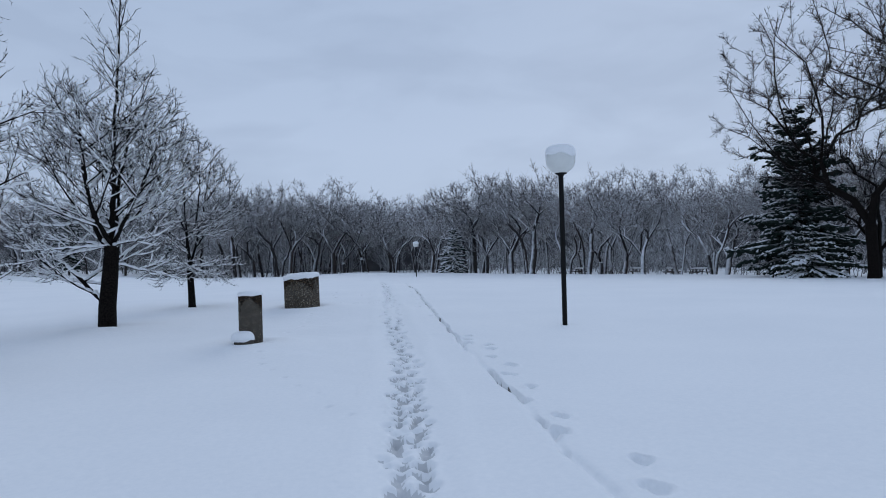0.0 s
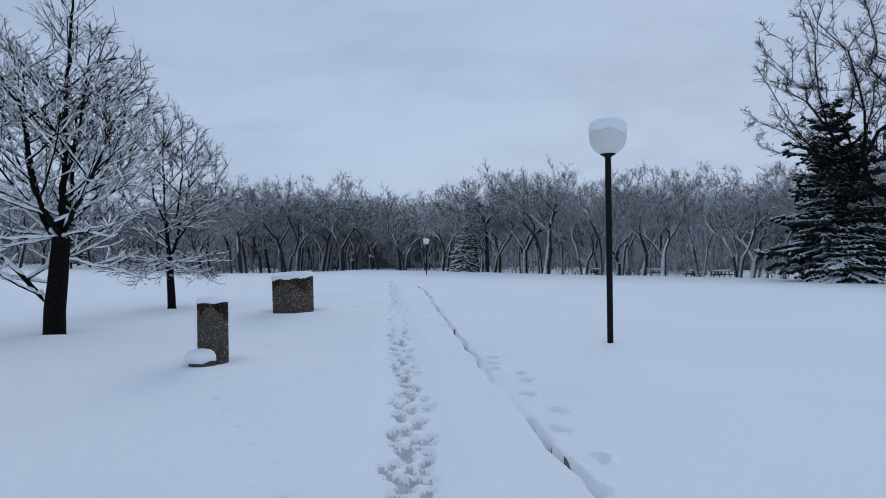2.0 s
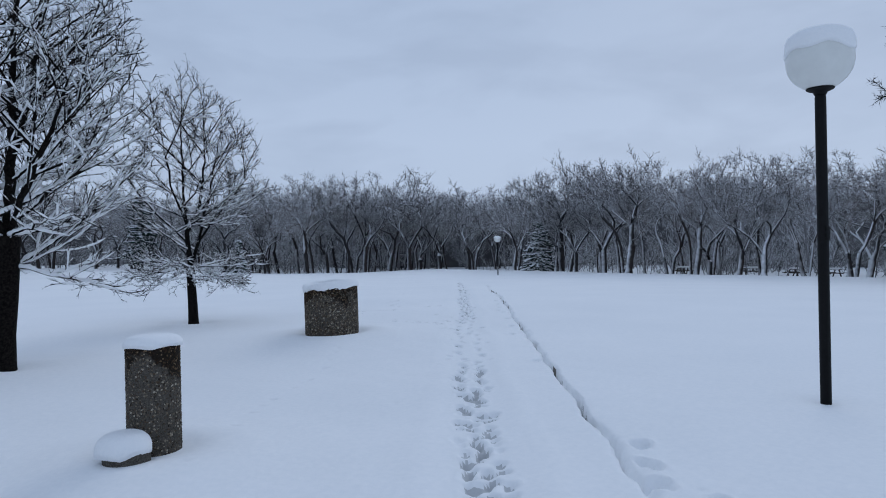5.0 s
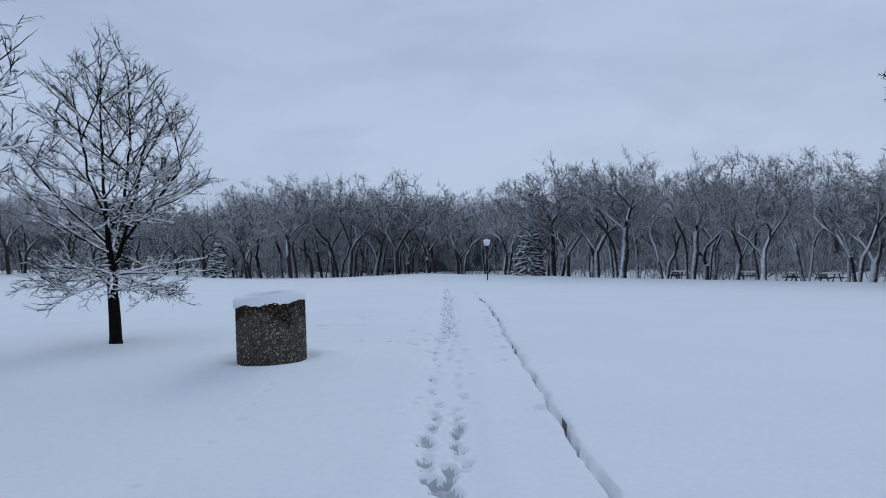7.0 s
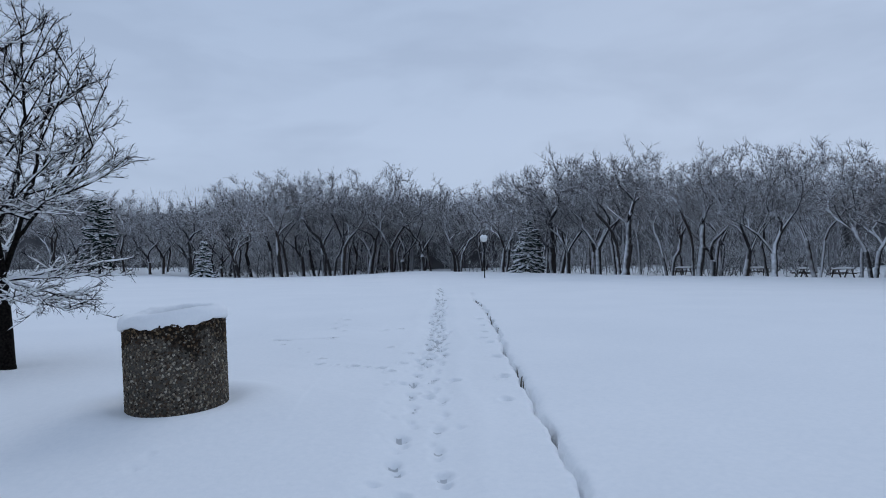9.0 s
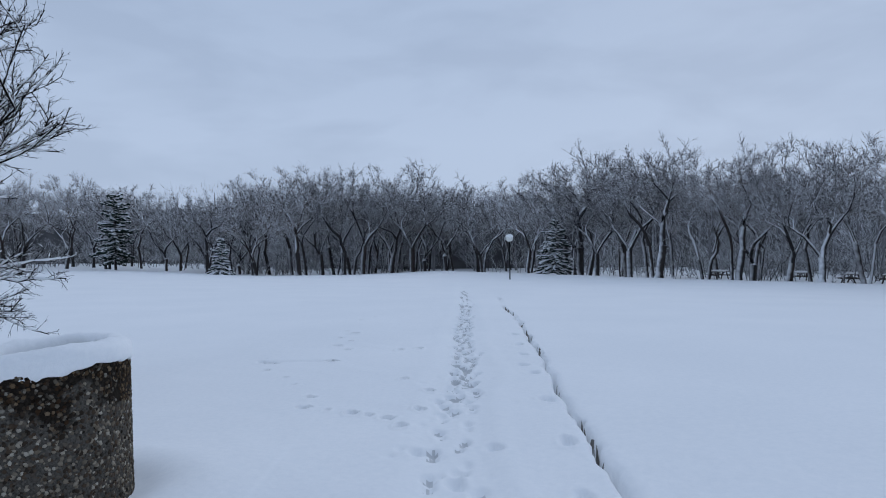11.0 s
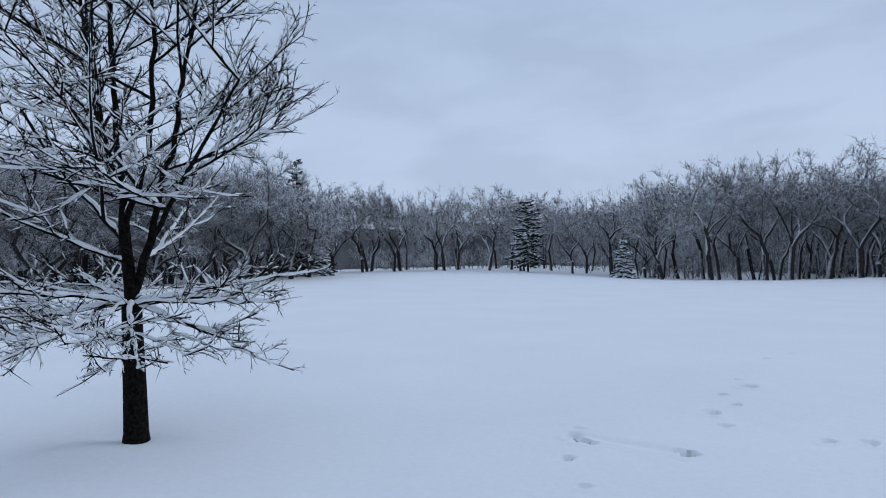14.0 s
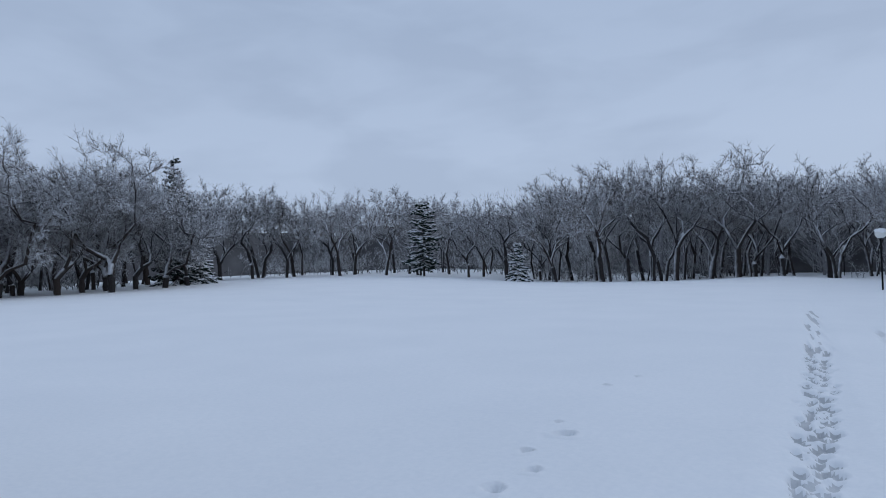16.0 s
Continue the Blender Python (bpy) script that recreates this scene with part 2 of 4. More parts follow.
# ---- ground: one sheet of snow with the trodden track, the ledge and the prints in it ----
TRACK_Y = [-5, 0, 4.08, 8.1, 9.8, 11.8, 14.2, 15.8, 18.4, 21, 24.1, 27.5, 34, 57, 90]
TRACK_X = [0.0, 0.15, 0.41, 0.78, 0.88, 0.98, 1.12, 1.25, 1.32, 1.58, 1.72, 1.95, 2.35, 3.45, 5.2]
LEDGE_Y = [-4, 3.8, 4.7, 6, 7.8, 9.4, 11.2, 13, 14.7, 16.3, 17.7, 19.7, 22, 25.4, 27, 31, 38, 60]
LEDGE_X = [1.35, 1.55, 1.59, 1.67, 1.76, 1.80, 1.93, 2.0, 2.15, 2.23, 2.35, 2.47, 2.70, 2.95, 3.08, 3.22, 3.75, 5.2]


def spread(stretches, far, soft, hard):
    """Grid lines: even steps along each (from, to, step) stretch, then widening slowly to 8 cm and fast beyond."""
    def away(start, step, sign):
        s, v, out = step, start, []
        while abs(v) < far:
            s *= soft if s < 0.08 else hard
            v += sign * s
            out.append(v)
        return out
    mid = [v for lo, hi, step in stretches for v in np.arange(lo, hi, step)]
    return np.array(away(mid[0], stretches[0][2], -1)[::-1] + mid + away(mid[-1], stretches[-1][2], 1))


rng = np.random.default_rng(7)
gx = spread([(-1.3, -0.8, 0.04), (-0.8, 0.15, 0.035), (0.15, 2.75, 0.021), (2.75, 2.95, 0.03)], 3000, 1.06, 1.2)
gy = spread([(3.2, 15.0, 0.024), (15.0, 29.0, 0.036)], 3000, 1.03, 1.16)
GX, GY = np.meshgrid(gx, gy)
GZ = ground_z(GX, GY)
MOUNDS = ((-1.43, 10.6, 0.11, 0.7), (-0.95, 16.55, 0.20, 1.1), (-4.75, 14.15, 0.09, 1.2), (2.1, 13.6, 0.05, 1.5))
for mx, my, mh, ms in MOUNDS:
    GZ += mh * np.exp(-((GX - mx) ** 2 + (GY - my) ** 2) / (2 * ms * ms))
far_fade = np.exp(-((GX / 60) ** 2 + ((GY - 20) / 60) ** 2))
GZ += far_fade * (0.018 * np.sin(GX * 0.9 + 1.3 * np.sin(GY * 0.31)) + 0.014 * np.sin(GY * 0.7 + GX * 0.35 + 1.0)) * smooth01((np.abs(GX - 0.9) - 0.2) / 2.5)
near = far_fade > 0.6
GZ += np.where(near, 0.003 * np.sin(GX * 7.1 + 2 * np.sin(GY * 3.3)) * np.sin(GY * 6.3 + 1.7 * np.sin(GX * 2.7)), 0)


PRINT = np.zeros_like(GZ)


def dent(cx, cy, ang, half_l, half_w, depth, rim=0.25, edge=0.55, ramp=0.45, pack_shade=False):
    """One print: a hollow with a ragged outline, steepest at the toe, with a low pushed-up rim."""
    ext = 1.8 * max(half_l, half_w)
    i0, i1 = np.searchsorted(gx, (cx - ext, cx + ext))
    j0, j1 = np.searchsorted(gy, (cy - ext, cy + ext))
    if i1 <= i0 or j1 <= j0:
        return
    X, Y = GX[j0:j1, i0:i1] - cx, GY[j0:j1, i0:i1] - cy
    u = (X * math.cos(ang) + Y * math.sin(ang)) / half_w
    v = (-X * math.sin(ang) + Y * math.cos(ang)) / half_l
    th = np.arctan2(v, u)
    rho = np.sqrt(u * u + v * v) * (1 + 0.10 * np.sin(3 * th + cx * 40) + 0.07 * np.sin(5 * th + cy * 33))
    hole = (1 - smooth01((rho - edge) / (1.05 - edge))) * (1 - ramp + ramp * np.clip(0.5 + 0.6 * v, 0, 1))
    lip = np.exp(-((rho - 1.25) / 0.22) ** 2)
    GZ[j0:j1, i0:i1] += -depth * hole + depth * rim * lip
    # depth recorded here later picks the packed snow colour that includes hollow shade
    if pack_shade:
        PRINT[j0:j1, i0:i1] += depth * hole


# the walked path lies slightly hollow between soft banks
tx = np.interp(GY, TRACK_Y, TRACK_X)
d = GX - tx
along = smooth01((GY + 3) / 3) * (1 - smooth01((GY - 60) / 30))
wob = 0.05 * np.sin(GY * 1.3) + 0.03 * np.sin(GY * 3.1 + 1)
GZ += along * (-0.022 * np.exp(-((d + wob * 0.5) / 0.30) ** 4) + 0.012 * np.exp(-((d - 0.42 - wob) / 0.10) ** 2) + 0.008 * np.exp(-((d + 0.40 + wob) / 0.12) ** 2))
# the ledge: a sharp broken edge, then a slope that rises to the open field
step_noise = np.random.default_rng(3).normal(0, 1, 4000)
lx = np.interp(GY, LEDGE_Y, LEDGE_X) + 0.012 * np.sin(GY * 5.3) + 0.010 * np.interp(GY, np.arange(4000) * 0.11 - 10, step_noise) + 0.014 * np.interp(GY, np.arange(4000) * 0.42 - 10, step_noise[::-1])
q = GX - lx
deep = 0.05 + 0.02 * np.sin(GY * 1.9 + 0.6) + 0.02 * smooth01((GY - 11) / 4) * (1 - smooth01((GY - 23) / 6))
wide = 0.07 + 0.02 * np.sin(GY * 0.8) + 0.03 * smooth01((GY - 12) / 3) * (1 - smooth01((GY - 21) / 3))
cut = np.where(q < 0, smooth01((q + 0.022) / 0.022), np.clip(1 - q / wide, 0, 1) ** 1.5)
run = smooth01((GY + 3) / 3) * (1 - smooth01((GY - 34) / 10))
GZ += -deep * cut * run
crack = smooth01(0.15 + 0.55 * np.sin(GY * 1.1 + 0.4) + 0.45 * np.sin(GY * 2.9) + 0.35 * np.interp(GY, np.arange(4000) * 0.2 - 10, step_noise) + 0.45 * smooth01((GY - 10) / 3))
# boot prints of the trodden track: several walkers, sole and heel pressed apart


def boot(cx, cy, ang, deep, pack_shade=True):
    c_, s_ = math.cos(ang), math.sin(ang)
    for along_, hl, hw, dd in ((0.055, 0.082, 0.05, 1.0), (-0.095, 0.042, 0.042, 1.1)):
        dent(cx - s_ * along_, cy + c_ * along_, ang + rng.normal(0, 0.08), hl * rng.uniform(0.85, 1.1), hw * rng.uniform(0.85, 1.15), deep * dd * rng.uniform(0.7, 1.15), 0.14, 0.86, 0.35, pack_shade)
    for _ in range(3):
        dent(cx + rng.normal(0, 0.045), cy + rng.normal(0, 0.08), rng.normal(0, 1), rng.uniform(0.016, 0.03), rng.uniform(0.025, 0.045), rng.uniform(-0.026, 0.022), 0.1, 0.6, 0.3)


for first, last, pace, sway, deep in ((0.4, 14.0, 0.21, 0.09, 0.070), (0.5, 13.6, 0.23, 0.07, 0.066), (0.7, 12.6, 0.24, 0.05, 0.066), (0.6, 9.0, 0.26, 0.10, 0.06),
                                      (13.5, 34, 0.27, 0.10, 0.06), (18.8, 50, 0.21, 0.09, 0.064), (19.4, 44, 0.23, 0.06, 0.06), (20.0, 40, 0.25, 0.08, 0.06)):
    y, side = first, 1
    while y < last:
        c = np.interp(y, TRACK_Y, TRACK_X)
        boot(c + side * sway + rng.normal(0, 0.05), y, rng.normal(-0.06 - side * 0.12, 0.14), deep * rng.uniform(0.6, 1.25))
        if rng.random() < 0.16:
            dent(c + rng.normal(0, 0.32), y + rng.normal(0, 0.1), rng.normal(0, 0.5), rng.uniform(0.03, 0.06), rng.uniform(0.02, 0.045), rng.uniform(0.006, 0.014), 0.3, 0.4)
        side = -side
        y += pace * rng.uniform(0.82, 1.18)
for _ in range(46):
    y = rng.uniform(13.5, 20.5)
    dent(np.interp(y, TRACK_Y, TRACK_X) + rng.normal(-0.12, 0.22), y, rng.normal(0, 0.6), rng.uniform(0.025, 0.05), rng.uniform(0.03, 0.055), rng.uniform(0.015, 0.045), 0.15, 0.7, 0.6)
# single deep prints beside the ledge
for px, py in ((1.87, 5.33), (1.70, 4.90), (1.96, 6.53), (1.74, 5.99), (2.09, 7.80), (1.91, 7.25), (2.16, 9.13), (2.00, 8.48), (2.20, 9.5), (2.02, 10.18), (2.10, 10.6), (1.96, 9.84), (2.0, 4.1), (1.85, 3.6)):
    dent(px, py, rng.normal(0.15, 0.2), rng.uniform(0.09, 0.125), rng.uniform(0.055, 0.075), rng.uniform(0.11, 0.15), 0.15, 0.75, 0.9)
    dent(px + rng.normal(0, 0.03), py - 0.10, 0, 0.07, 0.05, 0.02, 0.3, 0.2)
    for _ in range(4):
        dent(px + rng.normal(0, 0.06), py + rng.normal(0, 0.09), rng.normal(0, 1), 0.035, 0.03, rng.uniform(-0.025, 0.03), 0.1, 0.5, 0.5)
for px, py in ((1.97, 13.98), (2.04, 16.72), (2.33, 21.1), (2.37, 20.55), (2.47, 21.96), (2.29, 19.16), (2.65, 24.25), (1.62, 17.7), (2.18, 17.8), (2.55, 23.0), (1.30, 17.0), (1.05, 17.6)):
    dent(px, py, rng.normal(0.1, 0.25), rng.uniform(0.09, 0.13), rng.uniform(0.06, 0.08), rng.uniform(0.07, 0.11), 0.15, 0.55, 0.7)
GZ[1:-1] = 0.25 * GZ[:-2] + 0.5 * GZ[1:-1] + 0.25 * GZ[2:]
GZ[:, 1:-1] = 0.25 * GZ[:, :-2] + 0.5 * GZ[:, 1:-1] + 0.25 * GZ[:, 2:]
crack = np.maximum(crack, 0.35 * smooth01((GY - 9) / 2) * (1 - smooth01((GY - 26) / 4)))
GZ += -0.30 * crack * np.exp(-((q - 0.012) / 0.022) ** 4) * run
# small animal tracks, and the brushed marks on the open snow past the bin
for px, py in ((-1.07, 8.9), (-0.9, 8.4), (-0.69, 7.84), (-0.5, 7.3), (-0.27, 6.85), (-0.15, 6.2), (0.05, 5.82), (-1.01, 12.48), (-1.05, 12.2), (-1.08, 11.9), (-1.05, 11.3), (-1.21, 9.73), (-1.12, 9.3), (-1.05, 8.87), (-0.70, 15.24), (-0.71, 15.0), (-0.73, 14.55), (-0.72, 14.07), (-0.8, 13.4), (-0.9, 13.0), (-1.1, 10.3)):
    dent(px, py, rng.normal(0, 0.5), rng.uniform(0.045, 0.075), rng.uniform(0.03, 0.045), rng.uniform(0.016, 0.03), 0.15, 0.3)
for px, py, s in ((-1.15, 21.9, 1), (-1.08, 21.6, 1.3), (-0.98, 21.5, 1.2), (-0.13, 21.55, 1.4), (-0.22, 21.65, 0.8), (-0.54, 20.52, 0.8), (-0.37, 20.1, 0.9), (-0.05, 19.45, 1.1), (-0.03, 19.0, 1.3), (0.2, 18.9, 0.7), (0.44, 18.77, 1.3), (0.6, 18.7, 1), (0.78, 18.56, 1.2), (-0.87, 21.0, 0.9), (-0.2, 24.5, 1.7), (-0.37, 24.9, 0.9), (-0.36, 23.92, 1.2), (-0.15, 23.47, 1.2), (-0.27, 23.0, 1.5), (-0.06, 22.58, 1.1), (-0.32, 26.84, 1), (-0.1, 27.6, 0.8), (1.0, 22.6, 1.2), (0.71, 22.48, 1.2), (1.14, 19.7, 1.2), (0.85, 20.3, 1.0), (1.05, 18.9, 1.2), (0.9, 18.3, 1.2)):
    dent(px, py, rng.normal(0, 0.6), 0.062 * s, 0.05 * s, 0.06 * s, 0.2, 0.6, 0.8)
# dark holes in the marks, coloured like the shaded prints
for px, py in ((-1.06, 21.62), (-0.98, 21.55), (-0.9, 21.5), (-1.12, 21.7), (-0.15, 21.6), (-0.12, 21.52), (-0.9, 21.05)):
    dent(px, py, rng.normal(0, 0.8), 0.045, 0.05, 0.10, 0.05, 0.6, 0.6, True)
for k in range(26):
    u = k / 25
    dent(-1.1 + u * 0.95, 21.72 - 0.12 * u, 1.5, 0.035, 0.09, 0.022, 0.0, 0.1)
# wells and drifts round what stands in the snow
for px, py, rr, h in ((-0.96, 16.56, 0.42, 0.05), (-1.43, 10.65, 0.2, 0.03), (4.22, 11.72, 0.06, 0.015), (-4.75, 14.15, 0.17, 0.05), (-4.28, 19.59, 0.15, 0.05)):
    w = np.hypot(GX - px, GY - py)
    GZ += np.where(w < rr + 1.2, -h * np.exp(-((w - rr) / 0.14) ** 2) + 0.5 * h * np.exp(-((w - rr - 0.4) / 0.25) ** 2), 0)

ny, nx = GX.shape
co = np.stack([GX, GY, GZ], -1).reshape(-1, 3)
idx = np.arange(nx * ny).reshape(ny, nx)
quads = np.stack([idx[:-1, :-1], idx[:-1, 1:], idx[1:, 1:], idx[1:, :-1]], -1).reshape(-1, 4)
me = bpy.data.meshes.new("ground")
me.vertices.add(len(co))
me.vertices.foreach_set("co", co.ravel())
me.loops.add(quads.size)
me.loops.foreach_set("vertex_index", quads.ravel().astype(np.int32))
me.polygons.add(len(quads))
me.polygons.foreach_set("loop_start", np.arange(0, quads.size, 4, dtype=np.int32))
me.polygons.foreach_set("use_smooth", np.ones(len(quads), dtype=bool))
me.update(calc_edges=True)
me.materials.append(SNOW)
me.materials.append(PACKED_SHADED)
me.materials.append(SOIL_SHADE)
# crack bottom: its shade and the ground showing there, given as one dark colour
fissure = run * crack * np.exp(-((q - 0.012) / 0.018) ** 4)
bare = (fissure[:-1, :-1] + fissure[1:, 1:]) / 2 > 0.45
# deep print faces: packed snow with the hollow's shade in its colour
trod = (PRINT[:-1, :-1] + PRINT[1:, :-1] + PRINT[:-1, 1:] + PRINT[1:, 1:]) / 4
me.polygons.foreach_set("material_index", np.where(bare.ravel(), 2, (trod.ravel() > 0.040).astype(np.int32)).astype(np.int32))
ground = tagged(new("ground", me), "open park field under fresh snow with a trodden footpath", "snow", kind="structure")


def floor_at(x, y):
    return float(ground_z(np.float64(x), np.float64(y)))


# ---- trees ----
class Tubes:
    """Collects tapered tubes into one mesh."""

    def __init__(self):
        self.v, self.f = [], []

    def add(self, pts, radii, sides, tip=True):
        n0 = len(self.v)
        pts = [Vector(p) for p in pts]
        for i, (p, r) in enumerate(zip(pts, radii)):
            d = (pts[min(i + 1, len(pts) - 1)] - pts[max(i - 1, 0)])
            d = d.normalized() if d.length > 1e-9 else Vector((0, 0, 1))
            a = d.cross(Vector((0.31, 0.22, 0.92)))
            if a.length < 1e-3:
                a = d.cross(Vector((1, 0, 0)))
            a.normalize()
            b = d.cross(a)
            for k in range(sides):
                t = 2 * math.pi * k / sides
                self.v.append(tuple(p + (a * math.cos(t) + b * math.sin(t)) * r))
        for i in range(len(pts) - 1):
            for k in range(sides):
                j = (k + 1) % sides
                self.f.append((n0 + i * sides + k, n0 + i * sides + j, n0 + (i + 1) * sides + j, n0 + (i + 1) * sides + k))

    def spike(self, p, q, r):
        """A thin twig that ends in a point."""
        n0 = len(self.v)
        d = (q - p).normalized()
        a = d.cross(Vector((0.31, 0.22, 0.92))).normalized() * r
        b = d.cross(a)
        self.v += [tuple(p + a), tuple(p - a * 0.5 + b * 0.87), tuple(p - a * 0.5 - b * 0.87), tuple(q)]
        self.f += [(n0, n0 + 1, n0 + 3), (n0 + 1, n0 + 2, n0 + 3), (n0 + 2, n0, n0 + 3)]

    def mesh(self, name, mat, smooth=True):
        return mesh_from(name, self.v, self.f, mat, smooth)


def bend(rs, p, d, length, steps, wiggle, lift):
    """A crooked line from p along d: wiggle turns it at random, lift pulls it up (or down)."""
    pts, p, d = [p.copy()], p.copy(), d.normalized()
    for _ in range(steps):
        d = d + Vector((rs.gauss(0, wiggle), rs.gauss(0, wiggle), rs.gauss(0, wiggle) + lift))
        d.normalize()
        p = p + d * (length / steps)
        pts.append(p.copy())
    return pts


def along_line(pts, u):
    s = u * (len(pts) - 1)
    i = min(int(s), len(pts) - 2)
    return pts[i].lerp(pts[i + 1], s - i), (pts[i + 1] - pts[i]).normalized()


def off_axis(rs, d, angle, turn):
    a = d.cross(Vector((0.3, 0.1, 0.95)))
    a = a.normalized() if a.length > 1e-4 else Vector((1, 0, 0))
    a = Matrix.Rotation(turn, 3, d) @ a
    return (d * math.cos(angle) + a * math.sin(angle)).normalized()


def arc(rs, p, target, steps, droop, wiggle):
    """A limb that leaves p outwards and curves up to its target."""
    out = target - p
    ctrl = p + Vector((out.x * 0.55, out.y * 0.55, out.z * (0.28 - droop)))
    pts = []
    for i in range(steps + 1):
        u = i / steps
        v = p * (1 - u) ** 2 + ctrl * (2 * u * (1 - u)) + target * u * u
        if 0 < i:
            v = v + Vector((rs.gauss(0, wiggle), rs.gauss(0, wiggle), rs.gauss(0, wiggle * 0.7)))
        pts.append(v)
    return pts


def branch_net(rs, pos, parent, free, goals, thrift, stiff, gap, rise, jitter):
    """Grows a branching skeleton: each goal joins the node that costs least in length, turn and climb.
    pos and parent hold the stems; nodes listed in free take branches."""
    cap = len(pos) + len(goals) * 12
    P = np.zeros((cap, 3))
    D = np.zeros((cap, 3))
    path = np.zeros(cap)
    ok = np.zeros(cap, dtype=bool)
    par = list(parent)
    n = len(pos)
    for i in range(n):
        P[i] = pos[i]
        if par[i] >= 0:
            d = P[i] - P[par[i]]
            l = np.linalg.norm(d)
            D[i], path[i] = d / max(l, 1e-6), path[par[i]] + l
        else:
            D[i] = (0, 0, 1)
    ok[list(free)] = True
    for g in goals:
        v = g - P[:n]
        dist = np.linalg.norm(v, axis=1)
        turn = 1 - np.einsum("ij,ij->i", v, D[:n]) / np.maximum(dist, 1e-6)
        drop = np.maximum(0, P[:n, 2] + 0.3 * np.hypot(v[:, 0], v[:, 1]) - g[2])
        cost = dist * (1 + stiff * turn) + thrift * path[:n] + rise * drop
        cost[~ok[:n]] = 1e9
        j = int(np.argmin(cost))
        l = dist[j]
        if l < 0.35 * gap:
            continue
        m = max(1, int(l / gap + 0.5))
        p0 = P[j].copy()
        out = (g - p0) / l
        lead = D[j] * 0.45 + out * 0.55
        ctrl = p0 + lead / np.linalg.norm(lead) * l * 0.5
        last = j
        for k in range(1, m + 1):
            u = k / m
            q = p0 * (1 - u) ** 2 + ctrl * (2 * u * (1 - u)) + g * u * u
            q = q + np.array([rs.gauss(0, jitter), rs.gauss(0, jitter), rs.gauss(0, jitter * 0.7)])
            d = q - P[last]
            ll = max(np.linalg.norm(d), 1e-6)
            P[n], D[n], path[n], ok[n] = q, d / ll, path[last] + ll, True
            par.append(last)
            last = n
            n += 1
    return P[:n], D[:n], par


def net_radii(par, root_r, tip):
    """Limb thickness by the number of tips that each node carries."""
    n = len(par)
    leaf = np.ones(n, dtype=bool)
    for p in par:
        if p >= 0:
            leaf[p] = False
    roots = sum(1 for p in par if p < 0)
    e = math.log(max(leaf.sum() / roots, 3)) / math.log(root_r / tip)
    acc = np.where(leaf, tip ** e, 0.0)
    for i in range(n - 1, -1, -1):
        if par[i] >= 0:
            acc[par[i]] += acc[i]
    return acc ** (1 / e)


def net_chains(P, par, R, stems):
    """Unbroken limbs, thickest child first, as (points, radii, whether it is the stem)."""
    kids = {}
    for i, p in enumerate(par):
        kids.setdefault(p, []).append(i)
    starts = [(-1, i) for i in kids.get(-1, [])]
    while starts:
        p, i = starts.pop()
        run = [i] if p < 0 else [p, i]
        while True:
            ch = sorted(kids.get(i, []), key=lambda k: -R[k])
            for c in ch[1:]:
                starts.append((i, c))
            if not ch:
                break
            if i < stems <= ch[0]:
                yield run, True, p
                run = [i]
            i = ch[0]
            run.append(i)
        yield run, run[-1] < stems, p


def spike_mesh(rg, P, Q, r, sides=2):
    """Many thin twigs that end in a point: open ridged slivers, or closed three-sided ones."""
    d = Q - P
    d /= np.maximum(np.linalg.norm(d, axis=1, keepdims=True), 1e-6)
    a = np.cross(d, rg.normal(size=d.shape))
    a /= np.maximum(np.linalg.norm(a, axis=1, keepdims=True), 1e-6)
    b = np.cross(d, a)
    r = np.broadcast_to(np.asarray(r, dtype=float), (len(P),))[:, None]
    V = np.stack([P + a * r, P - a * r * 0.5 + b * r * 0.87, P - a * r * 0.5 - b * r * 0.87, Q], 1).reshape(-1, 3)
    base = np.arange(len(P))[:, None] * 4
    tri = np.array([[1, 0, 3], [0, 2, 3], [2, 1, 3]][:sides])
    return V, (base[:, None, :] + tri[None]).reshape(-1, 3)


def lump_mesh(rg, P, Q, r):
    """Small elongated lumps of snow: four-sided spindles."""
    d = Q - P
    side = np.stack([-d[:, 1], d[:, 0], np.zeros(len(d))], 1)
    side /= np.maximum(np.linalg.norm(side, axis=1, keepdims=True), 1e-6)
    up = np.array([[0, 0, 1.0]])
    r = r[:, None]
    m = P + d * rg.uniform(0.3, 0.7, (len(P), 1))
    V = np.stack([P, m + side * r, m + up * r * 1.15, m - side * r, m - up * r * 0.5, Q], 1).reshape(-1, 3)
    tri = np.array([[0, 1, 2], [0, 2, 3], [0, 3, 4], [0, 4, 1], [5, 2, 1], [5, 3, 2], [5, 4, 3], [5, 1, 4]])
    return V, (np.arange(len(P))[:, None, None] * 6 + tri[None]).reshape(-1, 3)


def joined(name, blocks, mats):
    """One mesh from (vertices, faces) blocks, block k with material k."""
    verts, faces, slots, n = [], [], [], 0
    for k, (v, f) in enumerate(blocks):
        verts += [tuple(c) for c in v]
        faces += [tuple(int(i) + n for i in q) for q in f]
        slots += [k] * len(f)
        n += len(v)
    me = mesh_from(name, verts, faces, mats[0])
    for m in mats[1:]:
        me.materials.append(m)
    me.polygons.foreach_set("material_index", np.array(slots, dtype=np.int32))
    return me


def unit_rows(v):
    return v / np.maximum(np.linalg.norm(v, axis=1, keepdims=True), 1e-6)


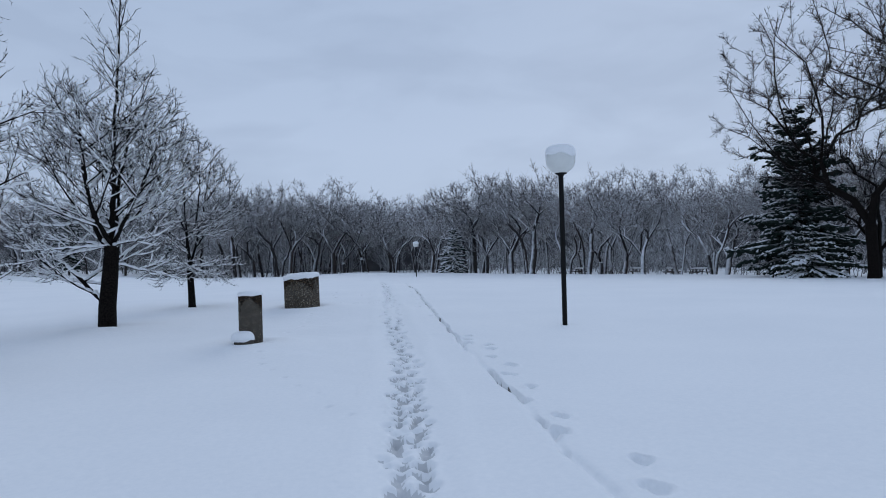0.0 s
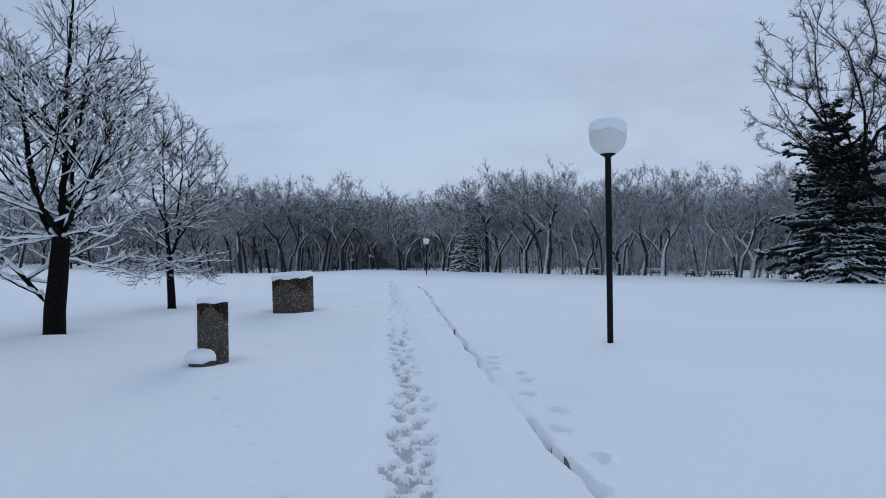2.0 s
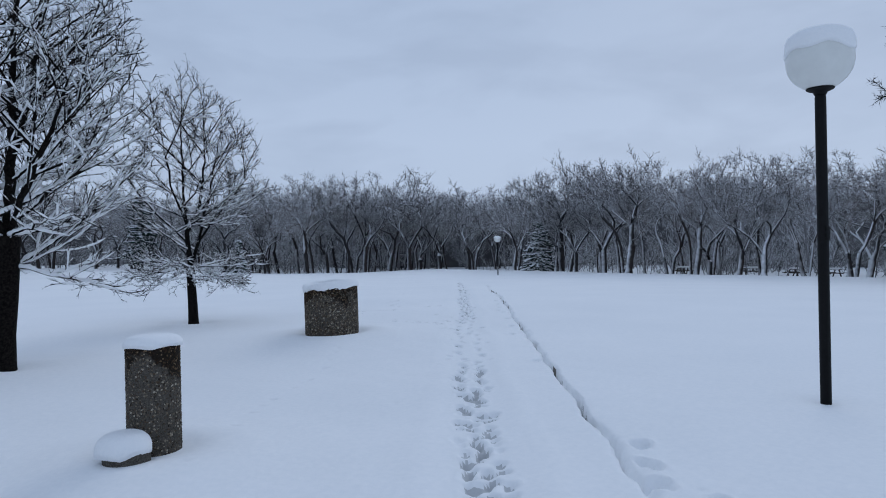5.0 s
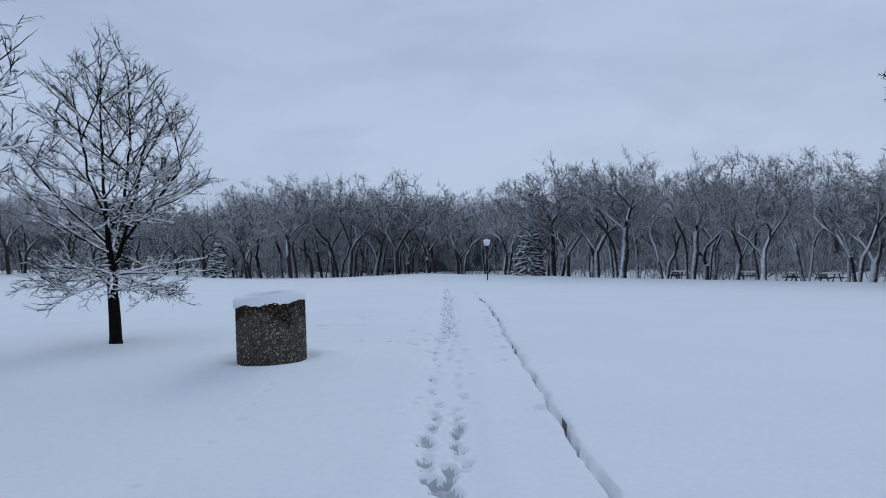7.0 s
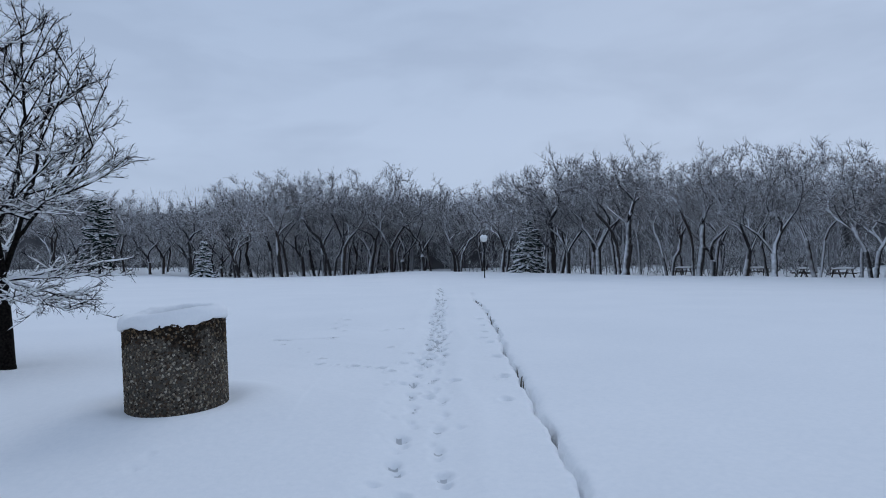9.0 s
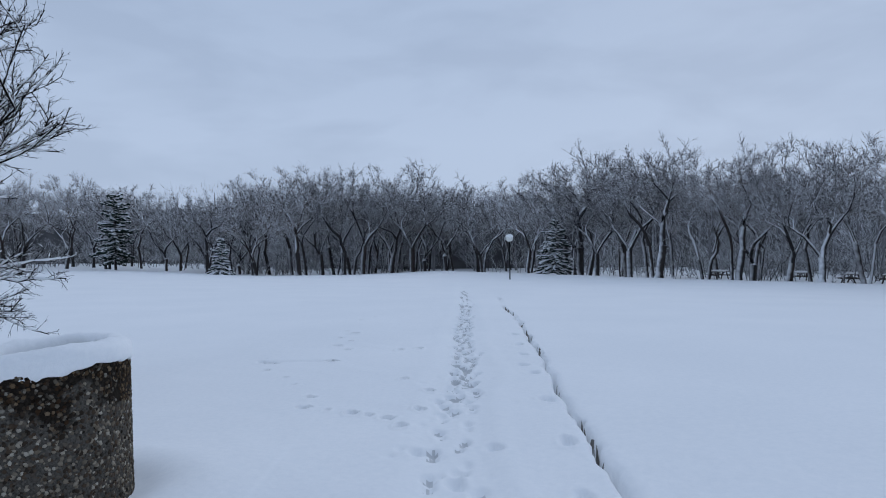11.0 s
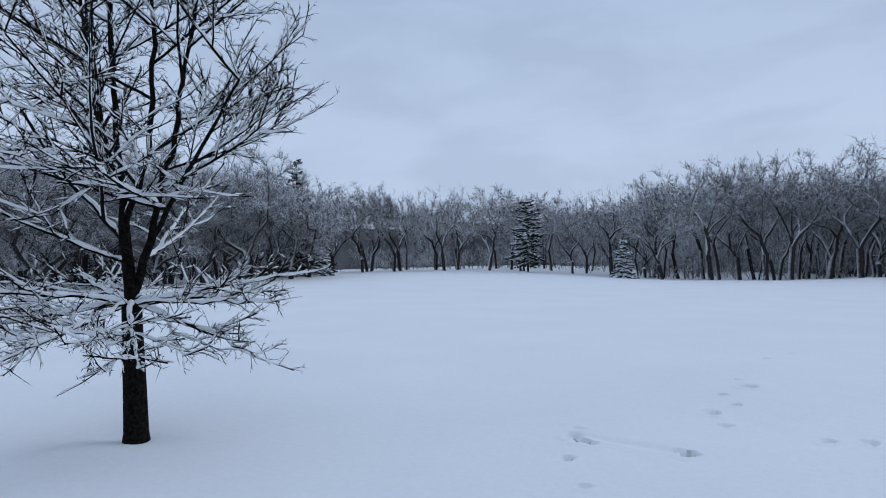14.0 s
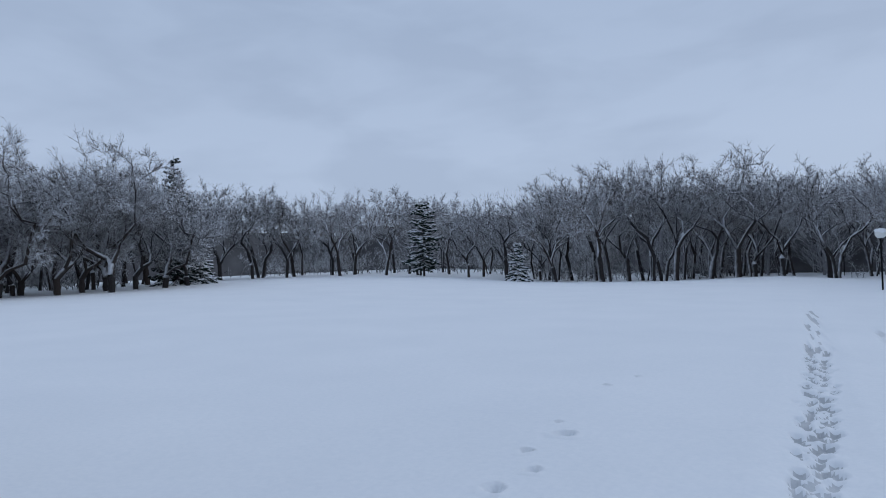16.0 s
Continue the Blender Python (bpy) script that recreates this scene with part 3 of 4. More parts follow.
def woodland_tree(name, seed, height, fork, width, goals, twigs, stems=1, thick=0.2, wire=1.0, twig_mat=None, reach=1.0, low=0.24, lean=0.0, bark=None, tip_r=0.011):
    """A bare broadleaved tree: stems, crooked limbs and a lobed crown of fine frosted twigs."""
    rs, rg = random.Random(seed), np.random.default_rng(seed)
    pos, par, free = [], [], []
    for t in range(stems):
        az = rs.uniform(0, 6.28) + 6.28 * t / stems
        off = 0.0 if stems == 1 else 0.22
        p = np.array([off * math.cos(az), off * math.sin(az), -0.2])
        d = np.array([(lean + 0.5 * off) * math.cos(az), (lean + 0.5 * off) * math.sin(az), 1.0])
        steps = 6
        for k in range(steps + 1):
            pos.append(p.copy())
            par.append(-1 if k == 0 else len(pos) - 2)
            if k >= steps - 2:
                free.append(len(pos) - 1)
            d = d + np.array([rs.gauss(0, 0.045), rs.gauss(0, 0.045), 0.03])
            p = p + d / np.linalg.norm(d) * (height * fork + 0.2) / steps
    n_stem = len(pos)
    half = np.array([width * height * 0.5, width * height * 0.5, height * (1 - low) * 0.5])
    mid = np.array([0, 0, height * (1 + low) * 0.5])
    # the crown is a cluster of rounded lobes
    lobes = [(mid + half * np.array([0, 0, 0.35]), 0.62)]
    count = 8
    for k in range(count):
        a, e = 6.283 * (k + rs.uniform(-0.3, 0.3)) / count, rs.uniform(-0.55, 0.62)
        c = math.sqrt(1 - e * e)
        lobes.append((mid + half * np.array([c * math.cos(a), c * math.sin(a), e]) * rs.uniform(0.52, 0.68), rs.uniform(0.34, 0.48)))
    pts = []
    while len(pts) < goals:
        c, s = lobes[rs.randrange(len(lobes))]
        v = rg.normal(size=3)
        v *= rs.random() ** 0.3 / np.linalg.norm(v)
        q = c + half * v * s
        if q[2] > height * low * 0.8:
            pts.append(q)
    head = np.mean([pos[i] for i in free], axis=0)
    pts.sort(key=lambda q: np.linalg.norm(q - head) * rs.uniform(0.8, 1.2))
    P, D, par = branch_net(rs, pos, par, free, pts, 0.34, 0.4, 0.085 * height, 0.05, 0.008 * height)
    R = net_radii(par, thick / stems ** 0.4, tip_r)
    wood, limbs = Tubes(), Tubes()
    for run, stem, _ in net_chains(P, par, R, n_stem):
        rad = [R[i] for i in run]
        if run[0] >= 0 and len(run) > 1 and not stem:
            rad[0] = min(rad[0], rad[1] * 1.25)
        if stem:
            rad[0] *= 1.35
        (wood if stem else limbs).add([P[i] for i in run], rad, 7 if stem else (4 if max(rad) > 0.05 else 3))
    # sprays of twigs along the outer limbs
    thin = np.array([i for i in range(n_stem, len(P)) if R[i] < 0.05])
    pick = thin[rg.integers(0, len(thin), goals * twigs // 4)]
    core = np.array([0, 0, height * (fork + 0.12)])
    out = unit_rows(P[pick] - core)
    unit = min(height, 12.0) / 12.0 * reach
    back = P[np.array(par)[pick]]
    root_p = P[pick] + (back - P[pick]) * rg.random((len(pick), 1))
    d1 = unit_rows(D[pick] * 0.4 + out * 0.5 + rg.normal(0, 0.55, (len(pick), 3)) + np.array([0, 0, 0.05]))
    l1 = rg.uniform(0.4, 0.95, (len(pick), 1)) * unit
    tip = root_p + d1 * l1
    A, B, W = [root_p], [tip], [np.full(len(pick), 0.019 * wire)]
    for _ in range(3):
        u = rg.uniform(0.15, 0.95, (len(pick), 1))
        q = root_p + (tip - root_p) * u
        d2 = unit_rows(d1 + rg.normal(0, 0.55, (len(pick), 3)))
        A.append(q)
        B.append(q + d2 * rg.uniform(0.25, 0.65, (len(pick), 1)) * unit)
        W.append(np.full(len(pick), 0.016 * wire))
    tw = spike_mesh(rg, np.concatenate(A), np.concatenate(B), np.concatenate(W))
    root = thing(name, (0, 0, 0), "bare broadleaved tree with frosted twigs at the wood's edge", "tree", "trees of the wood")
    part_mesh("trunk", wood.mesh("trunk", bark or BARK_WOODS), root)
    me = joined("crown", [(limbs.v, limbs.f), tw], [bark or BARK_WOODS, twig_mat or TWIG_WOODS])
    tagged(part_mesh("crown", me, root, "leafless twigs whitened by snow"), kind="stuff")
    return root


def spruce(name, seed, height, width, mat, tiers, label, bare=0.06, taper=0.85):
    """A conifer: trunk and tiers of drooping, tufted boughs."""
    rs = random.Random(seed)
    trunk, boughs = Tubes(), Tubes()
    trunk.add([Vector((0, 0, -0.1)), Vector((0, 0, height * 0.5)), Vector((0, 0, height))], [height * 0.018, height * 0.012, 0.01], 6)
    for k in range(tiers):
        u = bare + (0.99 - bare) * k / tiers
        z = height * u
        reach = width * 0.5 * (1 - u) ** taper * rs.uniform(0.65, 1.15) + 0.08
        count = max(5, int(5 + 8 * (1 - u)))
        for b in range(count):
            a = 6.283 * (b + rs.random() * 0.7) / count
            out = reach * rs.uniform(0.4, 1.25)
            d = Vector((math.cos(a), math.sin(a), 0.15 * u - 0.22 * (1 - u)))
            bp = bend(rs, Vector((0, 0, z + rs.uniform(-0.03, 0.03) * height)), d, out, 4, 0.06, -0.03 + 0.10 * u)
            boughs.add(bp, [0.05 + 0.03 * out] * 2 + [0.05 + 0.04 * out, 0.045 + 0.02 * out, 0.02], 4)
            for t in range(int(5 + out * 5)):
                p, dd = along_line(bp, rs.uniform(0.15, 1.0))
                td = off_axis(rs, dd, rs.uniform(0.4, 1.0), rs.choice((0, math.pi)) + rs.gauss(0, 0.5))
                td.z -= 0.25
                tl = rs.uniform(0.15, 0.38) * (0.6 + 0.16 * out) * (1 + 0.03 * height)
                boughs.add([p, p + td * tl * 0.6, p + td * tl], [0.04, 0.10 + 0.03 * out, 0.015], 3)
    root = thing(name, (0, 0, 0), label, "spruce")
    part_mesh("trunk", trunk.mesh("trunk", BARK_WOODS), root)
    part_mesh("crown", boughs.mesh("crown", mat), root, "needled boughs carrying snow")
    return root


def snow_ridge(snow, rs, pts, radii, cover, lump):
    """Snow lying along the upper side of a limb in uneven, lumpy stretches."""
    run, rad = [], []

    def flush():
        if len(run) > 2:
            rad[0] *= 0.3
            rad[-1] *= 0.3
            snow.add(run, rad, 6)

    lying = True
    for a, b, ra, rb in zip(pts, pts[1:], radii, radii[1:]):
        d = b - a
        steep = abs(d.z) / max(d.length, 1e-6)
        parts = max(1, int(d.length / 0.055))
        for k in range(parts):
            u = k / parts
            if rs.random() < 0.22:
                lying = rs.random() < cover * (1.25 - 0.75 * steep)
            if not lying or steep > 0.95:
                flush()
                run, rad = [], []
                continue
            r = ra + (rb - ra) * u
            rr = (0.9 * r + 0.007) * rs.uniform(0.55, 1.35) * lump * (1.15 - 0.5 * steep)
            run.append(a.lerp(b, u) + Vector((rs.gauss(0, 0.12) * rr, rs.gauss(0, 0.12) * rr, r * 0.6 + rr * 0.45)))
            rad.append(rr)
    flush()


def park_tree(name, place, seed, label, stem, leaders, envelope, centre, skirt, trunk_r, every, spurs, cover, lump, angles):
    """A young park tree: dark stems, straight rising limbs, short spur twigs, and snow lying on them.
    stem and leaders: axis points; envelope: (height, reach) about centre; skirt: (bearing, height, length, rise) of low limbs;
    angles: elevation of the limbs at the bottom and the top of the crown."""
    rs, rg = random.Random(seed), np.random.default_rng(seed)
    root = thing(name, place, label, "tree", "snow-laden trees on the lawn")
    zs, reach = [e[0] for e in envelope], [e[1] for e in envelope]
    P, par = [np.array(p, dtype=float) for p in stem], [i - 1 for i in range(len(stem))]
    n_stem = len(P)

    def inside(q):
        cx, cy = np.interp(q[2], (zs[0], zs[-1]), (centre[0], centre[2])), np.interp(q[2], (zs[0], zs[-1]), (centre[1], centre[3]))
        return q[2] < zs[-1] and math.hypot(q[0] - cx, q[1] - cy) < np.interp(q[2], zs, reach) * rs.uniform(0.9, 1.08)

    def shoot(start, d, length, step, curl, wobble, bound=True):
        """A limb from node start: nearly straight, turning up by curl on each step; gives its new nodes."""
        last, out, gone = start, [], 0.0
        d = np.array(d, dtype=float)
        while gone < length:
            d = d + np.array([rs.gauss(0, wobble), rs.gauss(0, wobble), rs.gauss(0, wobble) + curl])
            d /= np.linalg.norm(d)
            q = P[last] + d * step
            if bound and not inside(q) and gone > 0.15:
                break
            P.append(q)
            par.append(last)
            last = len(P) - 1
            out.append(last)
            gone += step
        return out

    def fork(nodes, first, every_n, share, level):
        """Side shoots left and right of a limb."""
        n = len(nodes)
        k, side = first, rs.choice((-1, 1))
        while k < n:
            i = nodes[k]
            d = P[i] - P[par[i]]
            d /= np.linalg.norm(d)
            flat = np.cross(d, (0, 0, 1.0))
            flat /= max(np.linalg.norm(flat), 1e-6)
            a = rs.uniform(0.55, 0.95)
            roll = rs.gauss(0.25, 0.55)
            across = flat * side * math.cos(roll) + np.cross(flat, d) * math.sin(roll)
            l = (share * (n - k) * 0.12 + 0.14) * rs.uniform(0.6, 1.25)
            new_nodes = shoot(i, d * math.cos(a) + across * math.sin(a), l, 0.10, 0.03, 0.07)
            if level < 2 and len(new_nodes) > 2:
                fork(new_nodes, 1, 2, 0.5, level + 1)
            side = -side
            k += every_n if rs.random() < 0.7 else every_n + 1

    axes, low = [], []
    for axis in leaders:
        last = min(range(len(P)), key=lambda i: np.linalg.norm(P[i] - np.array(axis[0])))
        nodes = []
        for a, b in zip(axis, axis[1:]):
            a, b = np.array(a, dtype=float), np.array(b, dtype=float)
            m = max(2, int(np.linalg.norm(b - a) / 0.15))
            for k in range(1, m + 1):
                P.append(a + (b - a) * k / m + np.array([rs.gauss(0, 0.010), rs.gauss(0, 0.010), 0]))
                par.append(last)
                last = len(P) - 1
                nodes.append(last)
        axes.append(nodes)
    for az, z, ll, up in skirt:
        last = min(range(n_stem + len(axes[0])), key=lambda i: abs(P[i][2] - z))
        nodes = []
        for q in arc(rs, Vector(P[last]), Vector((ll * math.cos(az), ll * math.sin(az), z + up)), 12, -0.3, 0.014)[1:]:
            P.append(np.array(q))
            par.append(last)
            last = len(P) - 1
            nodes.append(last)
        low.append(nodes)
    turn = rs.uniform(0, 6.28)
    for li, nodes in enumerate(axes):
        k = 1
        while k < len(nodes) - 1:
            i = nodes[k]
            u = (P[i][2] - zs[0]) / (zs[-1] - zs[0])
            el = radians(angles[0] + (angles[1] - angles[0]) * min(max(u, 0), 1) + rs.gauss(0, 6))
            turn += 2.4 + rs.gauss(0, 0.3)
            a = turn
            if li:
                away = math.atan2(P[i][1], P[i][0])
                a = away + ((turn - away + math.pi) % (2 * math.pi) - math.pi) * 0.75
            limb = shoot(i, (math.cos(a) * math.cos(el), math.sin(a) * math.cos(el), math.sin(el)), 4.0, 0.12, 0.02, 0.04)
            fork(limb, 2, 2, 0.42, 1)
            k += max(1, int(round(every * rs.uniform(0.6, 1.4))))
        fork(nodes[len(nodes) // 2:], 1, 2, 0.3, 2)
    for nodes in low:
        fork(nodes, 3, 1, 0.38, 1)
    P = np.array(P)
    D = np.zeros_like(P)
    D[:, 2] = 1
    for i, p in enumerate(par):
        if p >= 0:
            D[i] = (P[i] - P[p]) / max(np.linalg.norm(P[i] - P[p]), 1e-6)
    R = net_radii(par, trunk_r, 0.0046)
    R = 0.0046 + (R - 0.0046) * 0.8
    R[:n_stem] = np.linspace(trunk_r * 1.25, trunk_r * 0.92, n_stem)
    trunk, limbs, snow = Tubes(), Tubes(), Tubes()
    top = zs[-1]
    for run, is_stem, p in net_chains(P, par, R, n_stem):
        rad = [R[i] for i in run]
        if not is_stem and len(run) > 1:
            rad[0] = min(rad[0], rad[1] * 1.15)
        line = [Vector(P[i]) for i in run]
        if is_stem:
            rad[0] *= 1.25
            trunk.add(line, rad, 16)
        else:
            limbs.add(line, rad, 9 if max(rad) > 0.04 else (6 if max(rad) > 0.012 else 4))
            mid_z = line[len(line) // 2].z
            snow_ridge(snow, rs, line, rad, cover * (1.15 - 0.65 * mid_z / top), lump * (1.2 - 0.45 * mid_z / top))
    thin = np.array([i for i in range(n_stem, len(P)) if R[i] < 0.016])
    pick = np.repeat(thin, spurs)
    back = P[np.array(par)[pick]]
    A1 = P[pick] + (back - P[pick]) * rg.random((len(pick), 1))
    d1 = unit_rows(D[pick] * 0.8 + rg.normal(0, 0.5, (len(pick), 3)) + np.array([0, 0, 0.12]))
    l1 = rg.uniform(0.07, 0.24, (len(pick), 1))
    B1 = A1 + d1 * l1
    r1 = rg.uniform(0.0036, 0.0052, len(pick))
    A, B, W = [A1], [B1], [r1]
    for _ in range(2):
        q = A1 + (B1 - A1) * rg.uniform(0.3, 0.9, (len(pick), 1))
        A.append(q)
        B.append(q + unit_rows(d1 + rg.normal(0, 0.6, (len(pick), 3))) * l1 * rg.uniform(0.25, 0.5, (len(pick), 1)))
        W.append(r1 * 0.75)
    tw = spike_mesh(rg, np.concatenate(A), np.concatenate(B), np.concatenate(W), 3)
    flat = (np.abs(d1[:, 2]) < 0.8) & (rg.random(len(pick)) < 0.75 * cover * (1.2 - A1[:, 2] / top))
    lift = np.array([0, 0, 0.007])
    u0, u1 = rg.uniform(0.0, 0.3, (len(pick), 1)), rg.uniform(0.6, 1.0, (len(pick), 1))
    lumps = lump_mesh(rg, (A1 + (B1 - A1) * u0 + lift)[flat], (A1 + (B1 - A1) * u1 + lift)[flat], rg.uniform(0.005, 0.012, len(pick))[flat] * lump)
    part_mesh("trunk", trunk.mesh("trunk", BARK_NEAR), root, "dark wet trunk")
    part_mesh("crown", joined("crown", [(limbs.v, limbs.f), tw], [BARK_NEAR, TWIG_NEAR]), root, "bare dark branches")
    part_mesh("snow", joined("snow", [(snow.v, snow.f), lumps], [SNOW_CAP, SNOW_CAP]), root, "snow lying along the branches")
    return root


# ---- the lawn's three young trees ----
T1 = (-4.75, 14.15, 0.0)
T2 = (-4.28, 19.59, 0.0)
T3 = (-5.65, 8.25, 0.0)
park_tree("park_tree", T1, 11, "tall pointed tree with dark trunk and snow-lined branches",
          [(0, 0, -0.15), (0, 0, 0.1), (0.01, 0, 0.5), (0.06, 0.0, 0.95), (0.10, 0.0, 1.4), (0.13, 0.0, 1.75)],
          [[(0.13, 0, 1.75), (0.16, 0.03, 2.6), (0.2, 0.06, 4.0), (0.3, 0.1, 5.6), (0.40, 0.15, 7.9)],
           [(0.10, 0, 1.5), (-0.22, 0.1, 2.1), (-0.42, 0.1, 3.2), (-0.5, 0.05, 4.9)],
           [(0.13, 0.0, 1.75), (0.42, -0.2, 2.2), (0.85, -0.3, 3.0), (1.2, -0.35, 3.9)],
           [(0.13, 0.0, 1.7), (0.1, 0.5, 2.5), (0.1, 0.8, 4.2)],
           [(0.13, 0.0, 1.7), (-0.1, -0.45, 2.5), (-0.25, -0.7, 4.4)],
           [(0.16, 0.03, 2.6), (0.4, 0.1, 3.6), (0.62, 0.12, 5.3)],
           [(0.01, 0, 0.5), (-0.55, 0.0, 1.15), (-1.15, 0.05, 1.7), (-1.85, 0.05, 2.0)]],
          ((1.25, 1.65), (1.8, 2.0), (3.0, 2.1), (4.0, 1.85), (4.7, 1.45), (5.3, 1.0), (6.0, 0.62), (7.0, 0.38), (8.05, 0.08)), (-0.18, 0.0, 0.4, 0.15),
          ((3.3, 1.6, 2.1, -0.25), (2.6, 1.7, 1.9, 0.25), (4.2, 1.65, 1.8, 0.0), (0.15, 1.5, 1.5, -0.5), (-0.7, 1.7, 1.7, 0.2), (1.4, 1.7, 1.8, 0.3), (3.0, 0.95, 1.9, 0.25)),
          0.15, 1.7, 1, 1.0, 1.25, (24, 60))
park_tree("park_tree", T2, 23, "round-headed young tree with two stems and snow on its boughs",
          [(0.02, 0, -0.15), (0.02, 0, 0.08), (0.01, 0, 0.45), (-0.01, 0, 0.85), (-0.02, 0, 1.2)],
          [[(-0.02, 0, 1.2), (-0.06, -0.03, 1.9), (-0.10, -0.06, 2.6), (-0.12, -0.09, 3.8), (-0.10, -0.1, 5.2)],
           [(-0.02, 0.0, 1.2), (0.13, 0.10, 1.75), (0.28, 0.2, 2.5), (0.40, 0.27, 3.1), (0.62, 0.42, 4.7)],
           [(-0.06, -0.03, 1.9), (0.18, 0.08, 2.5), (0.30, 0.05, 3.4), (0.32, 0.0, 4.9)],
           [(-0.07, -0.04, 2.1), (-0.35, -0.1, 2.9), (-0.62, -0.15, 4.7)],
           [(0.13, 0.10, 1.75), (0.65, 0.25, 2.5), (1.25, 0.35, 3.3)],
           [(-0.05, 0, 1.7), (-0.6, -0.25, 2.3), (-1.15, -0.45, 3.1)]],
          ((1.2, 1.3), (1.7, 1.5), (2.4, 1.75), (3.2, 1.75), (4.0, 1.45), (4.6, 1.0), (5.0, 0.62), (5.4, 0.2)), (0.04, -0.03, 0.02, -0.02),
          ((3.4, 1.15, 1.2, -0.05), (2.7, 1.25, 1.25, 0.1), (4.1, 1.12, 1.1, -0.4), (0.2, 1.12, 1.5, 0.1), (-0.5, 1.1, 1.3, -0.3), (1.2, 1.2, 1.3, 0.05),
           (5.1, 1.15, 1.35, -0.25), (0.7, 1.2, 1.6, 0.25), (3.0, 1.2, 1.5, 0.25), (4.6, 1.2, 1.4, 0.2), (0.45, 1.1, 1.1, -0.32), (3.9, 1.2, 1.5, -0.2)),
          0.088, 2.5, 2, 0.95, 1.05, (10, 58))
park_tree("park_tree", T3, 37, "lawn tree with wide boughs bent under clumps of snow",
          [(0, 0, -0.15), (0, 0, 0.1), (0, 0, 0.7), (0, 0, 1.4)],
          [[(0, 0, 1.4), (0.05, 0, 2.4), (0.1, 0.02, 3.8), (0.1, 0.05, 6.2)], [(0, 0, 1.4), (-0.4, 0.1, 2.4), (-0.7, 0.2, 4.2)],
           [(0, 0, 1.4), (0.5, 0.3, 2.3), (1.1, 0.5, 3.3)]],
          ((1.5, 1.9), (2.2, 2.3), (3.2, 2.4), (4.2, 2.2), (5.2, 1.5), (6.4, 0.3)), (0, 0, 0, 0),
          ((0.3, 1.2, 2.0, 0.0), (1.3, 1.2, 1.9, -0.1), (2.8, 1.2, 1.9, 0.0), (5.2, 1.2, 1.8, 0.0)),
          0.13, 2.2, 1, 1.0, 1.7, (20, 55))


# ---- globe lamps along the path ----
def globe_lamp(place, snow_cap=True):
    root = thing("street_lamp", place, "black steel lamp post with a white globe capped by snow", "lamp", "globe lamps along the path")
    bm = lathe([(0, -0.3), (0.047, -0.3), (0.047, 2.80), (0.043, 2.81), (0.043, 2.83), (0, 2.83)], 20)
    part("post", bm, BLACK_PAINT, root, "black painted post")
    bm = lathe([(0, 2.82), (0.05, 2.82), (0.06, 2.845), (0.112, 2.868), (0.118, 2.878), (0.112, 2.888), (0, 2.888)], 28)
    part("collar", bm, BLACK_PAINT, root, "black dish under the globe")
    prof = [(0, 2.872)] + [(0.28 * math.sin(a), 3.135 - 0.275 * math.cos(a)) for a in np.linspace(0.42, math.pi, 20)[:-1]] + [(0, 3.41)]
    globe = part("globe", lathe(prof, 36), GLOBE, root, "milky white globe")
    cap = [(0, 3.21), (0.286, 3.21), (0.292, 3.24), (0.287, 3.30), (0.264, 3.36), (0.20, 3.405), (0.10, 3.425), (0, 3.43)]
    bm = lathe(cap, 36)
    for v in bm.verts:
        if v.co.z < 3.25 and v.co.xy.length > 0.1:
            v.co.z += 0.024 * math.sin(2 * math.atan2(v.co.y, v.co.x) + 0.6) + 0.02 * math.sin(5 * math.atan2(v.co.y, v.co.x))
    part("snow_cap", bm, SNOW_CAP, globe, "cap of snow on the globe")
    bm = bmesh.new()
    box(bm, 0.0, -0.049, 1.55, 0.05, 0.008, 0.12)
    bmesh.ops.bevel(bm, geom=bm.edges[:], offset=0.002, segments=1, affect="EDGES")
    part("hatch", bm, BLACK_PAINT, root)
    return root


globe_lamp((4.22, 11.72, 0.0)).rotation_euler = (radians(0.2), radians(-0.2), 0.4)
globe_lamp((7.3, 61.5, floor_at(7.3, 61.5)))
globe_lamp((9.6, 104.0, floor_at(9.6, 104.0)))


# ---- exposed-aggregate bin and drinking fountain ----
def pebble_mesh(seed):
    rs = random.Random(seed)
    bm = bmesh.new()
    bmesh.ops.create_icosphere(bm, subdivisions=1, radius=1.0)
    for v in bm.verts:
        v.co *= rs.uniform(0.75, 1.15)
        v.co.z *= 0.55
    me = bpy.data.meshes.new("pebble")
    bm.to_mesh(me)
    bm.free()
    me.materials.append(PEBBLE_ONE)
    me.polygons.foreach_set("use_smooth", np.ones(len(me.polygons), dtype=bool))
    return me


PEBBLE_MESHES = [pebble_mesh(i) for i in range(6)]


